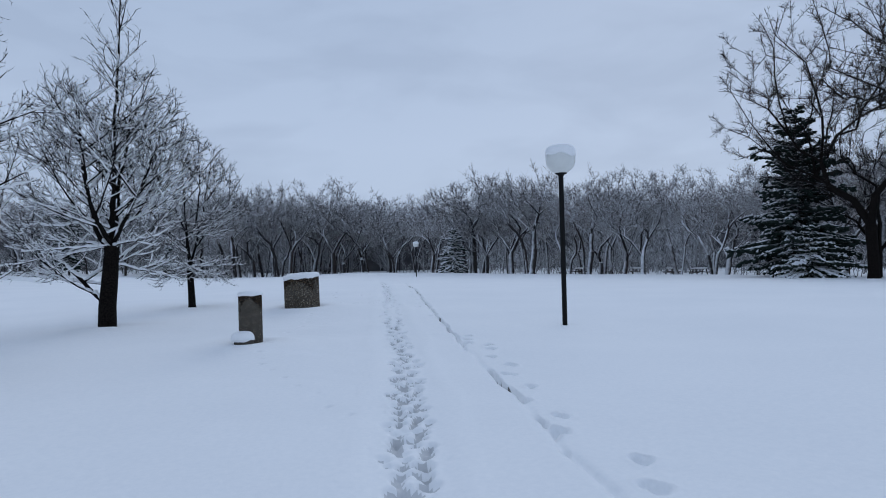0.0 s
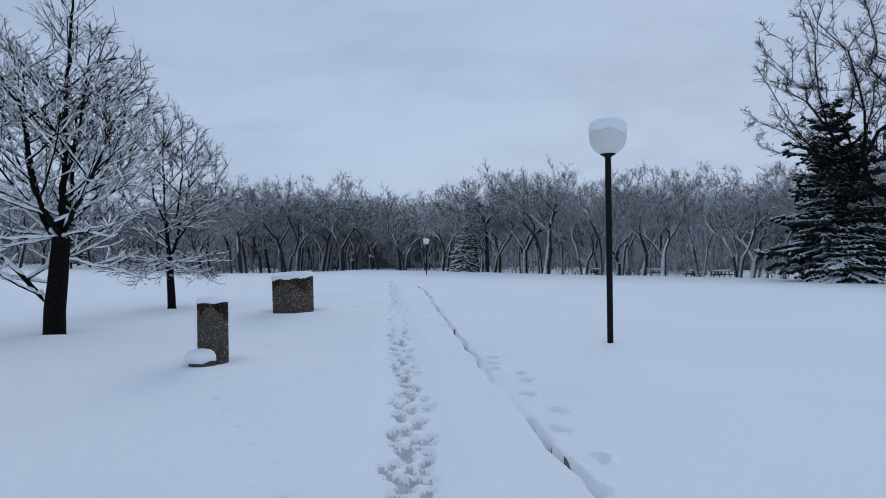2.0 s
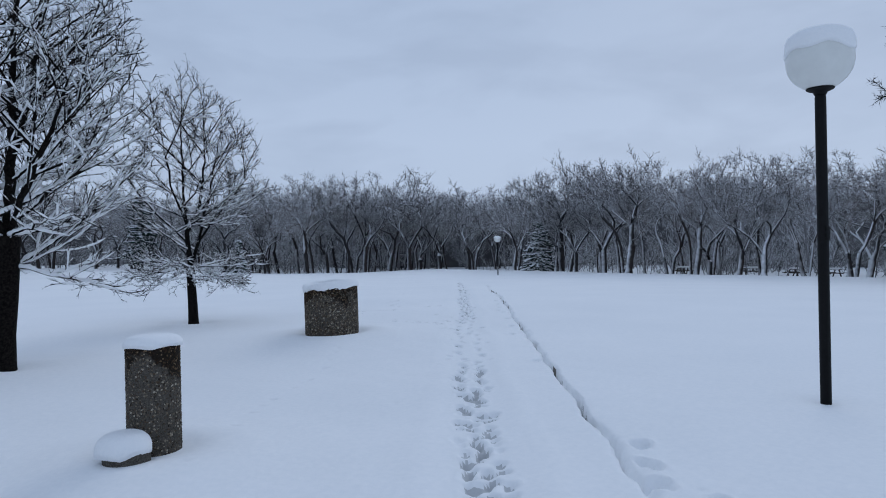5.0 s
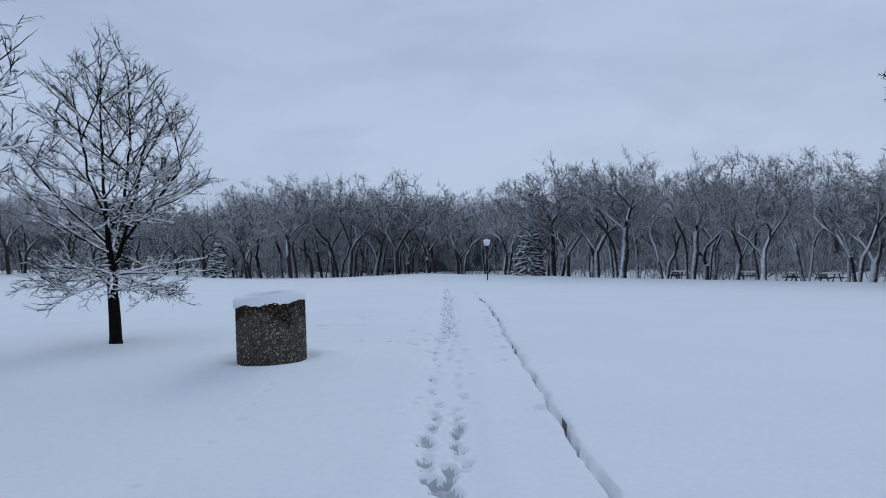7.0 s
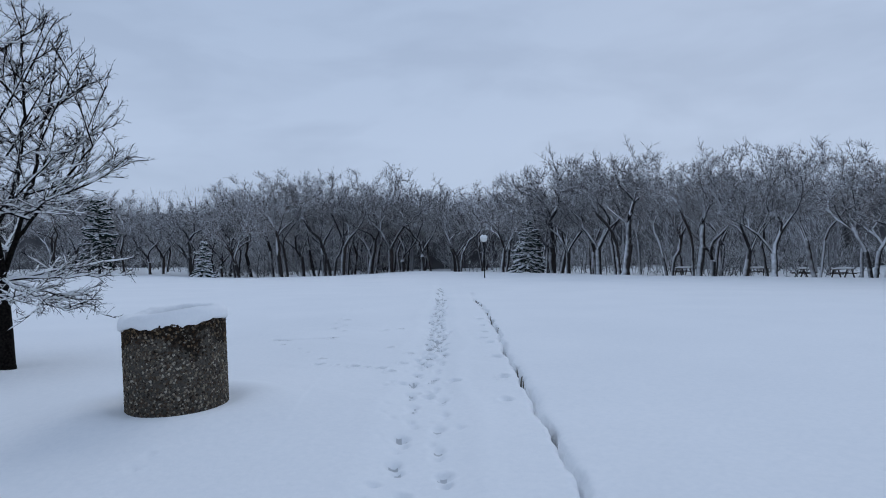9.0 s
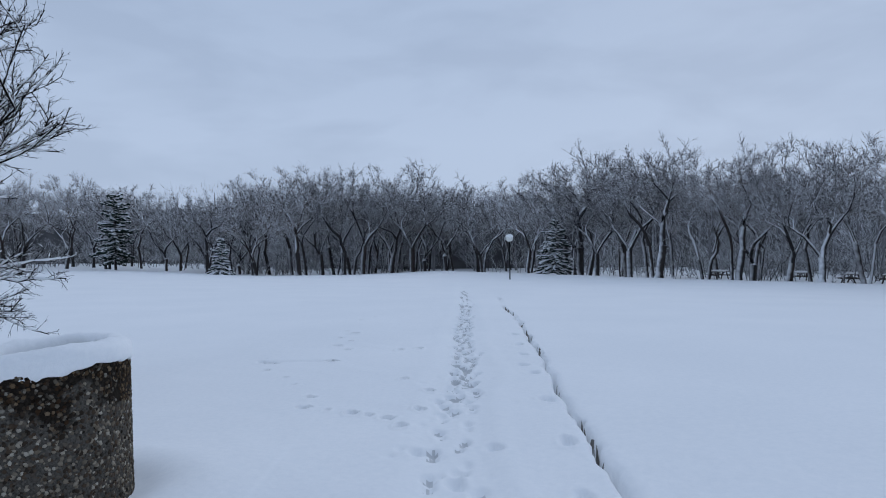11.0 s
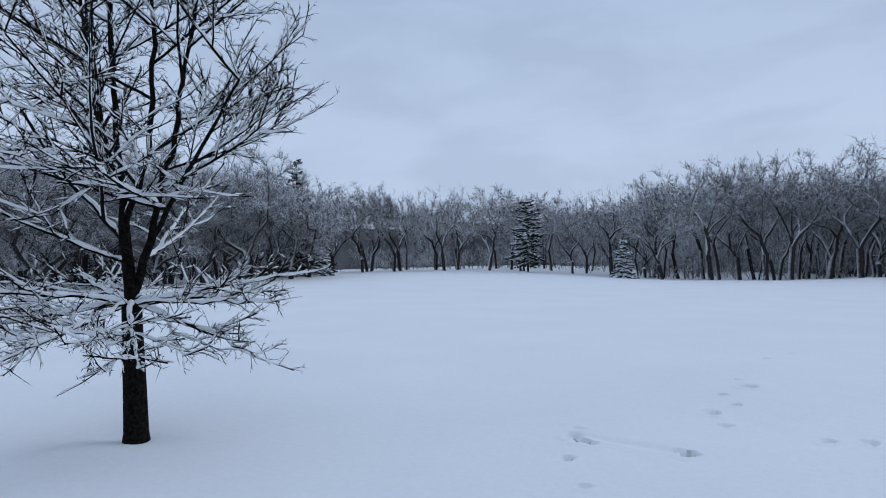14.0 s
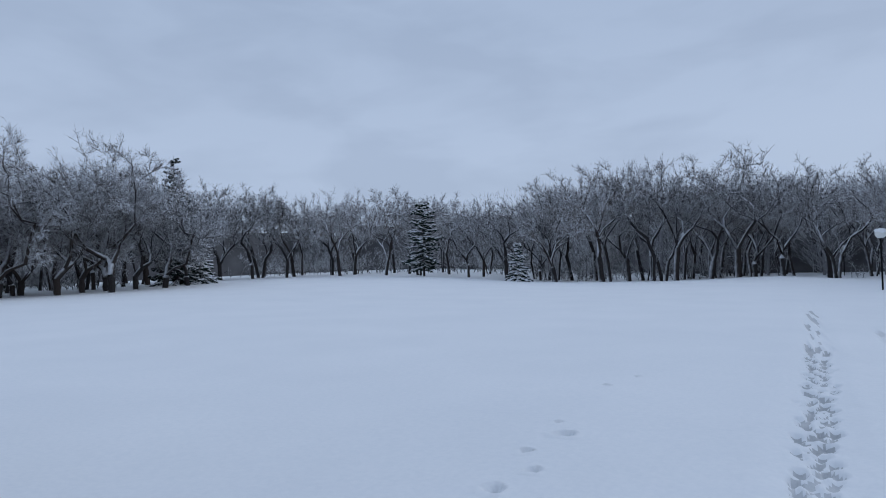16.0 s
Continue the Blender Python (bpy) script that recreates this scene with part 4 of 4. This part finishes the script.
def pebbled(parent, radius, top_at, bottom, count, seed, singles, facing, size=1.0):
    """Stones proud of a round concrete face: the singled-out ones round the facing bearing, the rest joined."""
    rs = random.Random(seed)
    verts, faces = [], []
    shapes = [([v.co.copy() for v in m.vertices], [tuple(p.vertices) for p in m.polygons]) for m in PEBBLE_MESHES]
    made = 0
    for _ in range(count):
        a = rs.uniform(0, 2 * math.pi)
        z = rs.uniform(bottom, 1.0) ** 1.0
        top = top_at(a)
        z = bottom + (top - 0.012 - bottom) * rs.random()
        s = rs.choice((0.008, 0.010, 0.011, 0.013, 0.015)) * rs.uniform(0.85, 1.2) * size
        m = Matrix.Rotation(a, 4, "Z") @ Matrix.Translation((radius - 0.001, 0, z)) @ Matrix.Rotation(math.pi / 2, 4, "Y") @ Matrix.Rotation(rs.uniform(0, 6.28), 4, "Z") @ Matrix.Diagonal((s, s * rs.uniform(0.7, 1.1), s, 1))
        k = rs.randrange(6)
        off = abs((a - facing + math.pi) % (2 * math.pi) - math.pi)
        if made < singles and off < 0.75 and z > top - 0.30:
            ob = new("pebble", PEBBLE_MESHES[k])
            ob.parent = parent
            ob.matrix_basis = m
            made += 1
            continue
        n0 = len(verts)
        vs, fs = shapes[k]
        verts.extend(tuple(m @ v) for v in vs)
        faces.extend(tuple(n0 + i for i in f) for f in fs)
    ob = part_mesh("aggregate", mesh_from("aggregate", verts, faces, PEBBLES), parent, "river pebbles set in the concrete")
    tagged(ob, kind="stuff")


def sloped_cylinder(radius, bottom, top_at, inner=None, depth=0.0, steps=64):
    """A round concrete body whose rim follows top_at(angle); with inner, it is hollow."""
    bm = bmesh.new()
    angs = np.linspace(0, 2 * math.pi, steps, endpoint=False)
    levels = [(radius, lambda a: bottom), (radius, lambda a: top_at(a) - 0.02), (radius - 0.006, lambda a: top_at(a) - 0.006), (radius - 0.02, top_at)]
    if inner:
        levels += [(inner + 0.015, top_at), (inner, lambda a: top_at(a) - 0.015), (inner, lambda a: top_at(a) - depth)]
    rings = [[bm.verts.new((r * math.cos(a), r * math.sin(a), z(a))) for a in angs] for r, z in levels]
    for p, q in zip(rings, rings[1:]):
        for i in range(steps):
            bm.faces.new((p[i], p[(i + 1) % steps], q[(i + 1) % steps], q[i]))
    bm.faces.new(rings[-1])
    bm.faces.new(rings[0][::-1])
    return bm


def snow_ring(outer, inner, top_at, thick, seed, steps=128, rows=24):
    """A thick, sagging ring of snow on a rim."""
    rs = random.Random(seed)
    ph = [rs.uniform(0, 6.28) for _ in range(6)]
    bm = bmesh.new()
    rings = []
    for a in np.linspace(0, 2 * math.pi, steps, endpoint=False):
        w = 0.5 * (outer - inner) * (1 + 0.05 * math.sin(2 * a + ph[0]) + 0.03 * math.sin(5 * a + ph[1]))
        mid = 0.5 * (outer + inner) + 0.012 * math.sin(3 * a + ph[2])
        ring = []
        for k in range(rows):
            t = 2 * math.pi * k / rows
            c, s = math.cos(t), math.sin(t)
            up = thick * (1 + 0.10 * math.sin(2 * a + ph[3]) + 0.05 * math.sin(7 * a + ph[4]))
            sag = 0.034 + 0.02 * math.sin(4 * a + ph[5]) + 0.010 * math.sin(11 * a + ph[1]) + 0.006 * math.sin(23 * a + ph[2])
            if s >= 0:
                x, z = mid + w * c, up * s ** 0.7
            elif c > 0.55:
                x, z = mid + w * c, -sag * abs(s) ** 0.5 - 0.01
            else:
                x, z = mid + w * c, -0.006
            pv = Vector((x * math.cos(a), x * math.sin(a), z))
            nn = 1 + 0.022 * noise.noise(pv * 9 + Vector((seed, 0, 0))) + 0.012 * noise.noise(pv * 26)
            z += 0.016 * noise.noise(pv * 7 + Vector((0, seed, 0))) + 0.007 * noise.noise(pv * 30)
            ring.append(bm.verts.new((x * nn * math.cos(a), x * nn * math.sin(a), top_at(a) + z)))
        rings.append(ring)
    for i in range(steps):
        p, q = rings[i], rings[(i + 1) % steps]
        for k in range(rows):
            bm.faces.new((p[k], p[(k + 1) % rows], q[(k + 1) % rows], q[k]))
    return bm


def dome(radius_x, radius_y, height, seed, steps=40, rows=10, skirt=0.02):
    """A rounded pad of snow."""
    bm = bmesh.new()
    rings = []
    for k in range(rows):
        t = k / rows
        rr = math.cos(t * math.pi / 2) ** 0.55
        z = height * math.sin(t * math.pi / 2)
        rings.append([bm.verts.new((radius_x * rr * math.cos(a) * (1 + 0.02 * math.sin(3 * a + seed)), radius_y * rr * math.sin(a) * (1 + 0.02 * math.sin(4 * a + seed)),
                                    z - (skirt * (1 + 0.8 * math.sin(5 * a + seed) + 0.5 * math.sin(9 * a)) if k == 0 else 0))) for a in np.linspace(0, 2 * math.pi, steps, endpoint=False)])
    topv = bm.verts.new((0, 0, height))
    for p, q in zip(rings, rings[1:]):
        for i in range(steps):
            bm.faces.new((p[i], p[(i + 1) % steps], q[(i + 1) % steps], q[i]))
    for i in range(steps):
        bm.faces.new((rings[-1][i], rings[-1][(i + 1) % steps], topv))
    bm.faces.new(rings[0][::-1])
    return bm


BIN_R, BIN_H = 0.43, 0.90


def bin_top(a):
    return BIN_H + BIN_R * (0.06 * math.cos(a) + 0.02 * math.sin(a))


litter_bin = thing("litter_bin", (-0.95, 16.55, 0.0), "squat round pebble-faced concrete bin ringed with thick snow", "bin")
litter_bin.rotation_euler = (0, radians(-0.8), 0)
body = part("body", sloped_cylinder(BIN_R, -0.2, bin_top, 0.31, 0.45), CONCRETE, litter_bin, "dark-stained exposed-aggregate concrete")
pebbled(body, BIN_R, bin_top, 0.05, 8000, 5, 280, radians(-50), 0.92)
part("snow_ring", snow_ring(BIN_R + 0.018, 0.285, bin_top, 0.088, 3), SNOW_CAP, litter_bin, "thick ring of snow on the rim")
bm = lathe([(0, 0.0), (0.30, 0.0), (0.295, 0.02), (0.2, 0.05), (0.0, 0.10)], 32)
for v in bm.verts:
    v.co.z += bin_top(math.atan2(v.co.y, v.co.x)) - 0.20 - (0.05 * v.co.x)
part("snow_inside", bm, SNOW_CAP, litter_bin, "snow fallen into the bin")

FOUNTAIN_R = 0.182


def fountain_top(a):
    return 0.85 + 0.0 * math.cos(a)


fountain = thing("drinking_fountain", (-1.43, 10.65, 0.0), "pebble-faced concrete drinking fountain with snowy top and low step", "fountain")
column = part("column", sloped_cylinder(FOUNTAIN_R, -0.2, fountain_top), CONCRETE, fountain, "exposed-aggregate column stained dark under the rim")
pebbled(column, FOUNTAIN_R, fountain_top, -0.02, 3600, 9, 0, 0, 0.62)
cap = part("snow_cap", dome(0.200, 0.200, 0.062, 1.0, skirt=0.012), SNOW_CAP, fountain, "cushion of snow on the column")
cap.location = (0.0, 0, 0.848)
bm = sloped_cylinder(0.15, -0.2, lambda a: 0.185, steps=48)
step = part("step", bm, CONCRETE, fountain, "low round step of the same concrete")
step.location = (-0.07, -0.29, 0)
cap2 = part("snow_cap", dome(0.178, 0.178, 0.11, 2.0, skirt=0.02), SNOW_CAP, fountain, "pillow of snow on the step")
cap2.location = (-0.09, -0.29, 0.18)

# ---- the woods round the field ----
OAKS = [
    woodland_tree("woodland_tree", 101, 12.0, 0.20, 1.00, 120, 40, 1, 0.24, 0.95),
    woodland_tree("woodland_tree", 102, 12.0, 0.17, 0.92, 120, 40, 1, 0.22, 0.95, lean=0.10),
    woodland_tree("woodland_tree", 103, 12.0, 0.20, 1.05, 120, 40, 2, 0.24, 0.95, lean=0.08),
    woodland_tree("woodland_tree", 104, 12.0, 0.24, 1.10, 120, 40, 1, 0.25, 0.95),
    woodland_tree("woodland_tree", 105, 12.0, 0.22, 1.00, 120, 40, 3, 0.24, 0.95, lean=0.08),
    woodland_tree("woodland_tree", 106, 12.0, 0.15, 1.08, 120, 40, 1, 0.24, 0.95, lean=0.14),
]
THIN = [
    woodland_tree("woodland_tree", 111, 12.0, 0.30, 0.80, 60, 50, 1, 0.16, 1.25),
    woodland_tree("woodland_tree", 112, 12.0, 0.24, 0.90, 60, 50, 1, 0.16, 1.25, lean=0.08),
    woodland_tree("woodland_tree", 113, 12.0, 0.26, 0.84, 60, 50, 2, 0.17, 1.25),
]
rw = random.Random(4)
used = set()
ROUND = []
for k, (x, y, h, w) in enumerate(((-39.0, 48.4, 11.6, 0.98), (-41.8, 42.5, 12.0, 0.86), (-43.5, 36.5, 10.5, 0.95))):
    round_tree = woodland_tree("round_tree", 150 + k, h, 0.10, w, 220, 44, 1, 0.24, 1.0, TWIG_FROST, low=0.04)
    tagged(round_tree, "full rounded tree thick with frosted twigs down to the snow", "tree", "trees of the wood")
    round_tree.matrix_basis = pose(x, y, floor_at(x, y), 0, 0, 70 * k)
    ROUND.append(round_tree)
used.update(t.name for t in ROUND)


def plant(kinds, x, y, h):
    src = kinds[rw.randrange(len(kinds))]
    m = pose(x, y, floor_at(x, y), 0, 0, rw.uniform(0, 360))
    if src.name in used:
        ob = copy_thing(src, m)
    else:
        used.add(src.name)
        src.matrix_basis = m
        ob = src
    s = h / 12.0
    ob.scale = (s * rw.uniform(0.9, 1.15), s * rw.uniform(0.9, 1.15), s)
    return ob


lengths = [math.hypot(b[0] - a[0], b[1] - a[1]) for a, b in zip(EDGE, EDGE[1:])]


def on_edge(s):
    for (a, b), l in zip(zip(EDGE, EDGE[1:]), lengths):
        if s <= l:
            u = s / l
            n = Vector((-(b[1] - a[1]), b[0] - a[0])).normalized()
            return a[0] + (b[0] - a[0]) * u, a[1] + (b[1] - a[1]) * u, a[2] + (b[2] - a[2]) * u, n
        s -= l
    return (*EDGE[-1], Vector((1, 0)))


total = sum(lengths)
for depth, gap, kinds, grow_by in ((0, 4.7, OAKS, 1.04), (4.5, 4.5, OAKS + THIN, 1.04), (10, 4.6, THIN, 1.08)):
    s = rw.uniform(0, gap)
    while s < total:
        x, y, h, n = on_edge(s)
        out = depth + rw.uniform(-1.6, 1.6)
        if not (depth < 5 and 7.5 < x < 11 and y > 80):
            plant(ROUND if depth == 0 and x < -39 and y < 66 else kinds, x + n.x * out + rw.uniform(-1, 1), y + n.y * out + rw.uniform(-0.5, 0.5), h * 1.08 * grow_by * rw.uniform(0.84, 1.09))
        s += gap * rw.uniform(0.7, 1.3)

# more trunks where the path runs on into the wood
for _ in range(34):
    x, y = rw.uniform(-7, 16), rw.uniform(96, 128)
    if abs(x - (9.0 + (y - 95) * 0.08)) > 1.6:
        plant(THIN, x, y, rw.uniform(10.5, 12.8))

# thicket of saplings and brush under the trees
brush = Tubes()
for k in range(2000):
    s = rw.uniform(0, total)
    x, y, h, n = on_edge(s)
    out = rw.uniform(7, 34)
    if 8 < x < 11 and y > 80 and out < 9:
        continue
    x, y = x + n.x * out, y + n.y * out
    z = floor_at(x, y)
    p = Vector((x, y, z - 0.1))
    hh = rw.uniform(1.0, 4.0)
    st = bend(rw, p, Vector((rw.gauss(0, 0.3), rw.gauss(0, 0.3), 1)), hh, 3, 0.15, 0.03)
    brush.add(st, [0.04, 0.034, 0.026, 0.012], 3)
    for _ in range(18):
        q, dd = along_line(st, rw.uniform(0.15, 1.0))
        brush.spike(q, q + off_axis(rw, dd, rw.uniform(0.5, 1.4), rw.uniform(0, 6.28)) * rw.uniform(0.4, 1.3), 0.022)
tagged(new("undergrowth", brush.mesh("undergrowth", BRUSH)), "dense snowy thicket of saplings and brush under the trees", "undergrowth", kind="stuff")

# crowns deep in the wood, seen only as a grey haze of twigs
far_crowns = Tubes()
spots = []
s = 0.0
while s < total:
    x, y, h, n = on_edge(s)
    out = rw.uniform(14, 38)
    spots.append((x + n.x * out + rw.uniform(-2, 2), y + n.y * out + rw.uniform(-2, 2), h))
    s += 1.5
spots += [(rw.uniform(-12, 20), rw.uniform(104, 138), 12.0) for _ in range(60)]
for cx, cy, h in spots:
    z0, hh, ww = floor_at(cx, cy), h * rw.uniform(0.92, 1.06), rw.uniform(2.4, 4.2)
    far_crowns.add([Vector((cx, cy, z0 - 0.2)), Vector((cx + rw.uniform(-0.4, 0.4), cy, z0 + hh * 0.5)), Vector((cx, cy, z0 + hh * 0.9))], [0.16, 0.11, 0.03], 5)
    for _ in range(330):
        a, u, rr = rw.uniform(0, 6.28), rw.uniform(0.03, 1.0), rw.random() ** 0.5
        wide = ww * math.sqrt(max(0.05, 1 - (abs(u - 0.55) / 0.5) ** 2))
        p = Vector((cx + wide * rr * math.cos(a), cy + wide * rr * math.sin(a), z0 + hh * u * 0.97))
        d = Vector((math.cos(a) * 0.7 * rr + rw.gauss(0, 0.3), math.sin(a) * 0.7 * rr + rw.gauss(0, 0.3), 0.35 + u * 0.6))
        far_crowns.spike(p, p + d.normalized() * rw.uniform(0.6, 1.4), 0.026)
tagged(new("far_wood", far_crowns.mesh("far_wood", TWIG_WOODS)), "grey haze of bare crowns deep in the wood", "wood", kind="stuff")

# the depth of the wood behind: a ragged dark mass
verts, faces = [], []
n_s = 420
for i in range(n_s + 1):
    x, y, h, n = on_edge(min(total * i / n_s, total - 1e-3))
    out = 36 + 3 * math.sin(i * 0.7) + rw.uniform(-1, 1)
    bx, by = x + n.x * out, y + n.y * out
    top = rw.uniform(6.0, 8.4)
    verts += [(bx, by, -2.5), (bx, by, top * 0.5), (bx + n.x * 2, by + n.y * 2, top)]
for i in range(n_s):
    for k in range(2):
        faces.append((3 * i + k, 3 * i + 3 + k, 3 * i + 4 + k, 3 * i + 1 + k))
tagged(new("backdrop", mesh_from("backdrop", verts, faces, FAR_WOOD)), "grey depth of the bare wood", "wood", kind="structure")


def set_spruce(src, x, y, turn=0.0, s=1.0):
    src.matrix_basis = pose(x, y, floor_at(x, y), 0, 0, turn)
    src.scale = (s, s, s)
    return src


set_spruce(spruce("spruce", 1, 5.2, 4.2, NEEDLES, 15, "snow-laden spruce at the wood's edge by the path", 0.05, 0.65), 13.2, 73.5)
set_spruce(spruce("spruce", 2, 3.4, 2.6, NEEDLES, 12, "small young spruce white with snow"), -18.5, 74.0)
set_spruce(spruce("pine", 3, 7.4, 4.0, NEEDLES, 19, "open-crowned pine with snow on its boughs", 0.12, 0.36), -29.5, 76.5)
set_spruce(spruce("spruce", 4, 15.6, 9.0, NEEDLES_DARK, 30, "tall dark green spruce rising over the wood", 0.06, 0.7), -58.0, 47.0)
set_spruce(spruce("spruce", 5, 11.7, 5.2, NEEDLES_DARK, 26, "tall narrow dark spruce beside a rounded tree", 0.06, 0.7), -46.0, 60.0)
set_spruce(spruce("spruce", 6, 5.0, 3.5, NEEDLES, 14, "snowy spruce at the corner of the wood"), -45.0, 62.0)
set_spruce(spruce("spruce", 7, 3.6, 6.5, NEEDLES, 10, "broad low spruce skirt heaped with snow", 0.02, 0.6), 30.6, 37.8)
set_spruce(spruce("spruce", 8, 11.6, 8.0, NEEDLES_DARK, 34, "large dark spruce behind a bare oak", 0.10, 0.5), 31.2, 39.6)

# the big bare tree over the right-hand lawn
big = woodland_tree("oak", 140, 20.0, 0.16, 0.90, 720, 34, 1, 0.32, 0.75, TWIG_DARK, 0.6, low=0.16, bark=BARK_NEAR, tip_r=0.016)
tagged(big, "large spreading bare oak standing before a dark spruce", "tree")
big.matrix_basis = pose(31.4, 33.6, floor_at(31.4, 33.6), 0, 0, 40)
big2 = woodland_tree("oak", 141, 13.0, 0.12, 1.1, 260, 44, 1, 0.20, 0.85, TWIG_DARK, 0.75, low=0.08, bark=BARK_NEAR, tip_r=0.014)
tagged(big2, "large bare oak beside the broad spruce", "tree")
big2.matrix_basis = pose(34.5, 36.5, floor_at(34.5, 36.5), 0, 0, 10)
for k, (x, y) in enumerate(((-42.5, 50.5), (-41.0, 54.5), (-44.5, 45.5), (-43.0, 39.5), (-42.0, 31.0), (-46.0, 41.0), (-40.5, 45.5), (-41.5, 35.0))):
    copy_thing(ROUND[k % 3], pose(x, y, floor_at(x, y), 0, 0, 47 * k + 20)).scale = (0.97, 0.97, 0.88)


# ---- under the trees: picnic tables and a shelter ----
def picnic_table(x, y, turn):
    root = thing("picnic_table", (x, y, floor_at(x, y)), "dark wooden picnic table under snow beneath the trees", "table", "picnic tables")
    root.rotation_euler = (0, 0, radians(turn))
    for k in range(4):
        bm = bmesh.new()
        box(bm, 0, -0.27 + 0.18 * k, 0.74, 1.8, 0.16, 0.045)
        part("plank", bm, OLD_WOOD, root, smooth=False)
    for s in (-1, 1):
        bm = bmesh.new()
        box(bm, 0, s * 0.68, 0.44, 1.8, 0.26, 0.045)
        part("bench", bm, OLD_WOOD, root, smooth=False)
        bm = bmesh.new()
        box(bm, s * 0.6, 0, 0.40, 0.07, 1.5, 0.09)
        part("crossbar", bm, OLD_WOOD, root, smooth=False)
        for t in (-1, 1):
            bm = bmesh.new()
            box(bm, s * 0.6, t * 0.38, 0.36, 0.07, 0.09, 0.82, Matrix.Rotation(0, 4, "X"))
            bmesh.ops.rotate(bm, verts=bm.verts, cent=(s * 0.6, t * 0.38, 0.36), matrix=Matrix.Rotation(t * 0.4, 3, "X"))
            part("leg", bm, OLD_WOOD, root, smooth=False)
    top = part("snow_pad", dome(0.95, 0.42, 0.14, 0.4), SNOW_CAP, root, "pad of snow on the tabletop")
    top.location = (0, 0, 0.765)
    return root


for x, y, a in ((28.4, 72.6, 12), (33.0, 67.4, -20), (35.0, 63.6, 35), (36.6, 61.0, 5)):
    picnic_table(x, y, a)

shelter = thing("park_shelter", (-2.2, 118.0, floor_at(-2.2, 118.0)), "low dark park shelter with a snowy roof among the trees", "shelter")
bm = bmesh.new()
box(bm, 0, 0.8, 1.0, 6.0, 0.2, 2.2)
part("back_wall", bm, SHED_WALL, shelter, smooth=False)
for k in range(4):
    bm = bmesh.new()
    box(bm, -2.85 + 1.9 * k, -1.6, 1.0, 0.16, 0.16, 2.4)
    part("post", bm, OLD_WOOD, shelter, smooth=False)
bm = bmesh.new()
box(bm, 0, -0.4, 2.28, 6.8, 3.6, 0.16)
part("roof", bm, SHED_WALL, shelter, smooth=False)
snow_roof = part("snow_layer", dome(3.45, 1.85, 0.10, 0.9), SNOW_CAP, shelter, "snow on the roof")
snow_roof.location = (0, -0.4, 2.36)
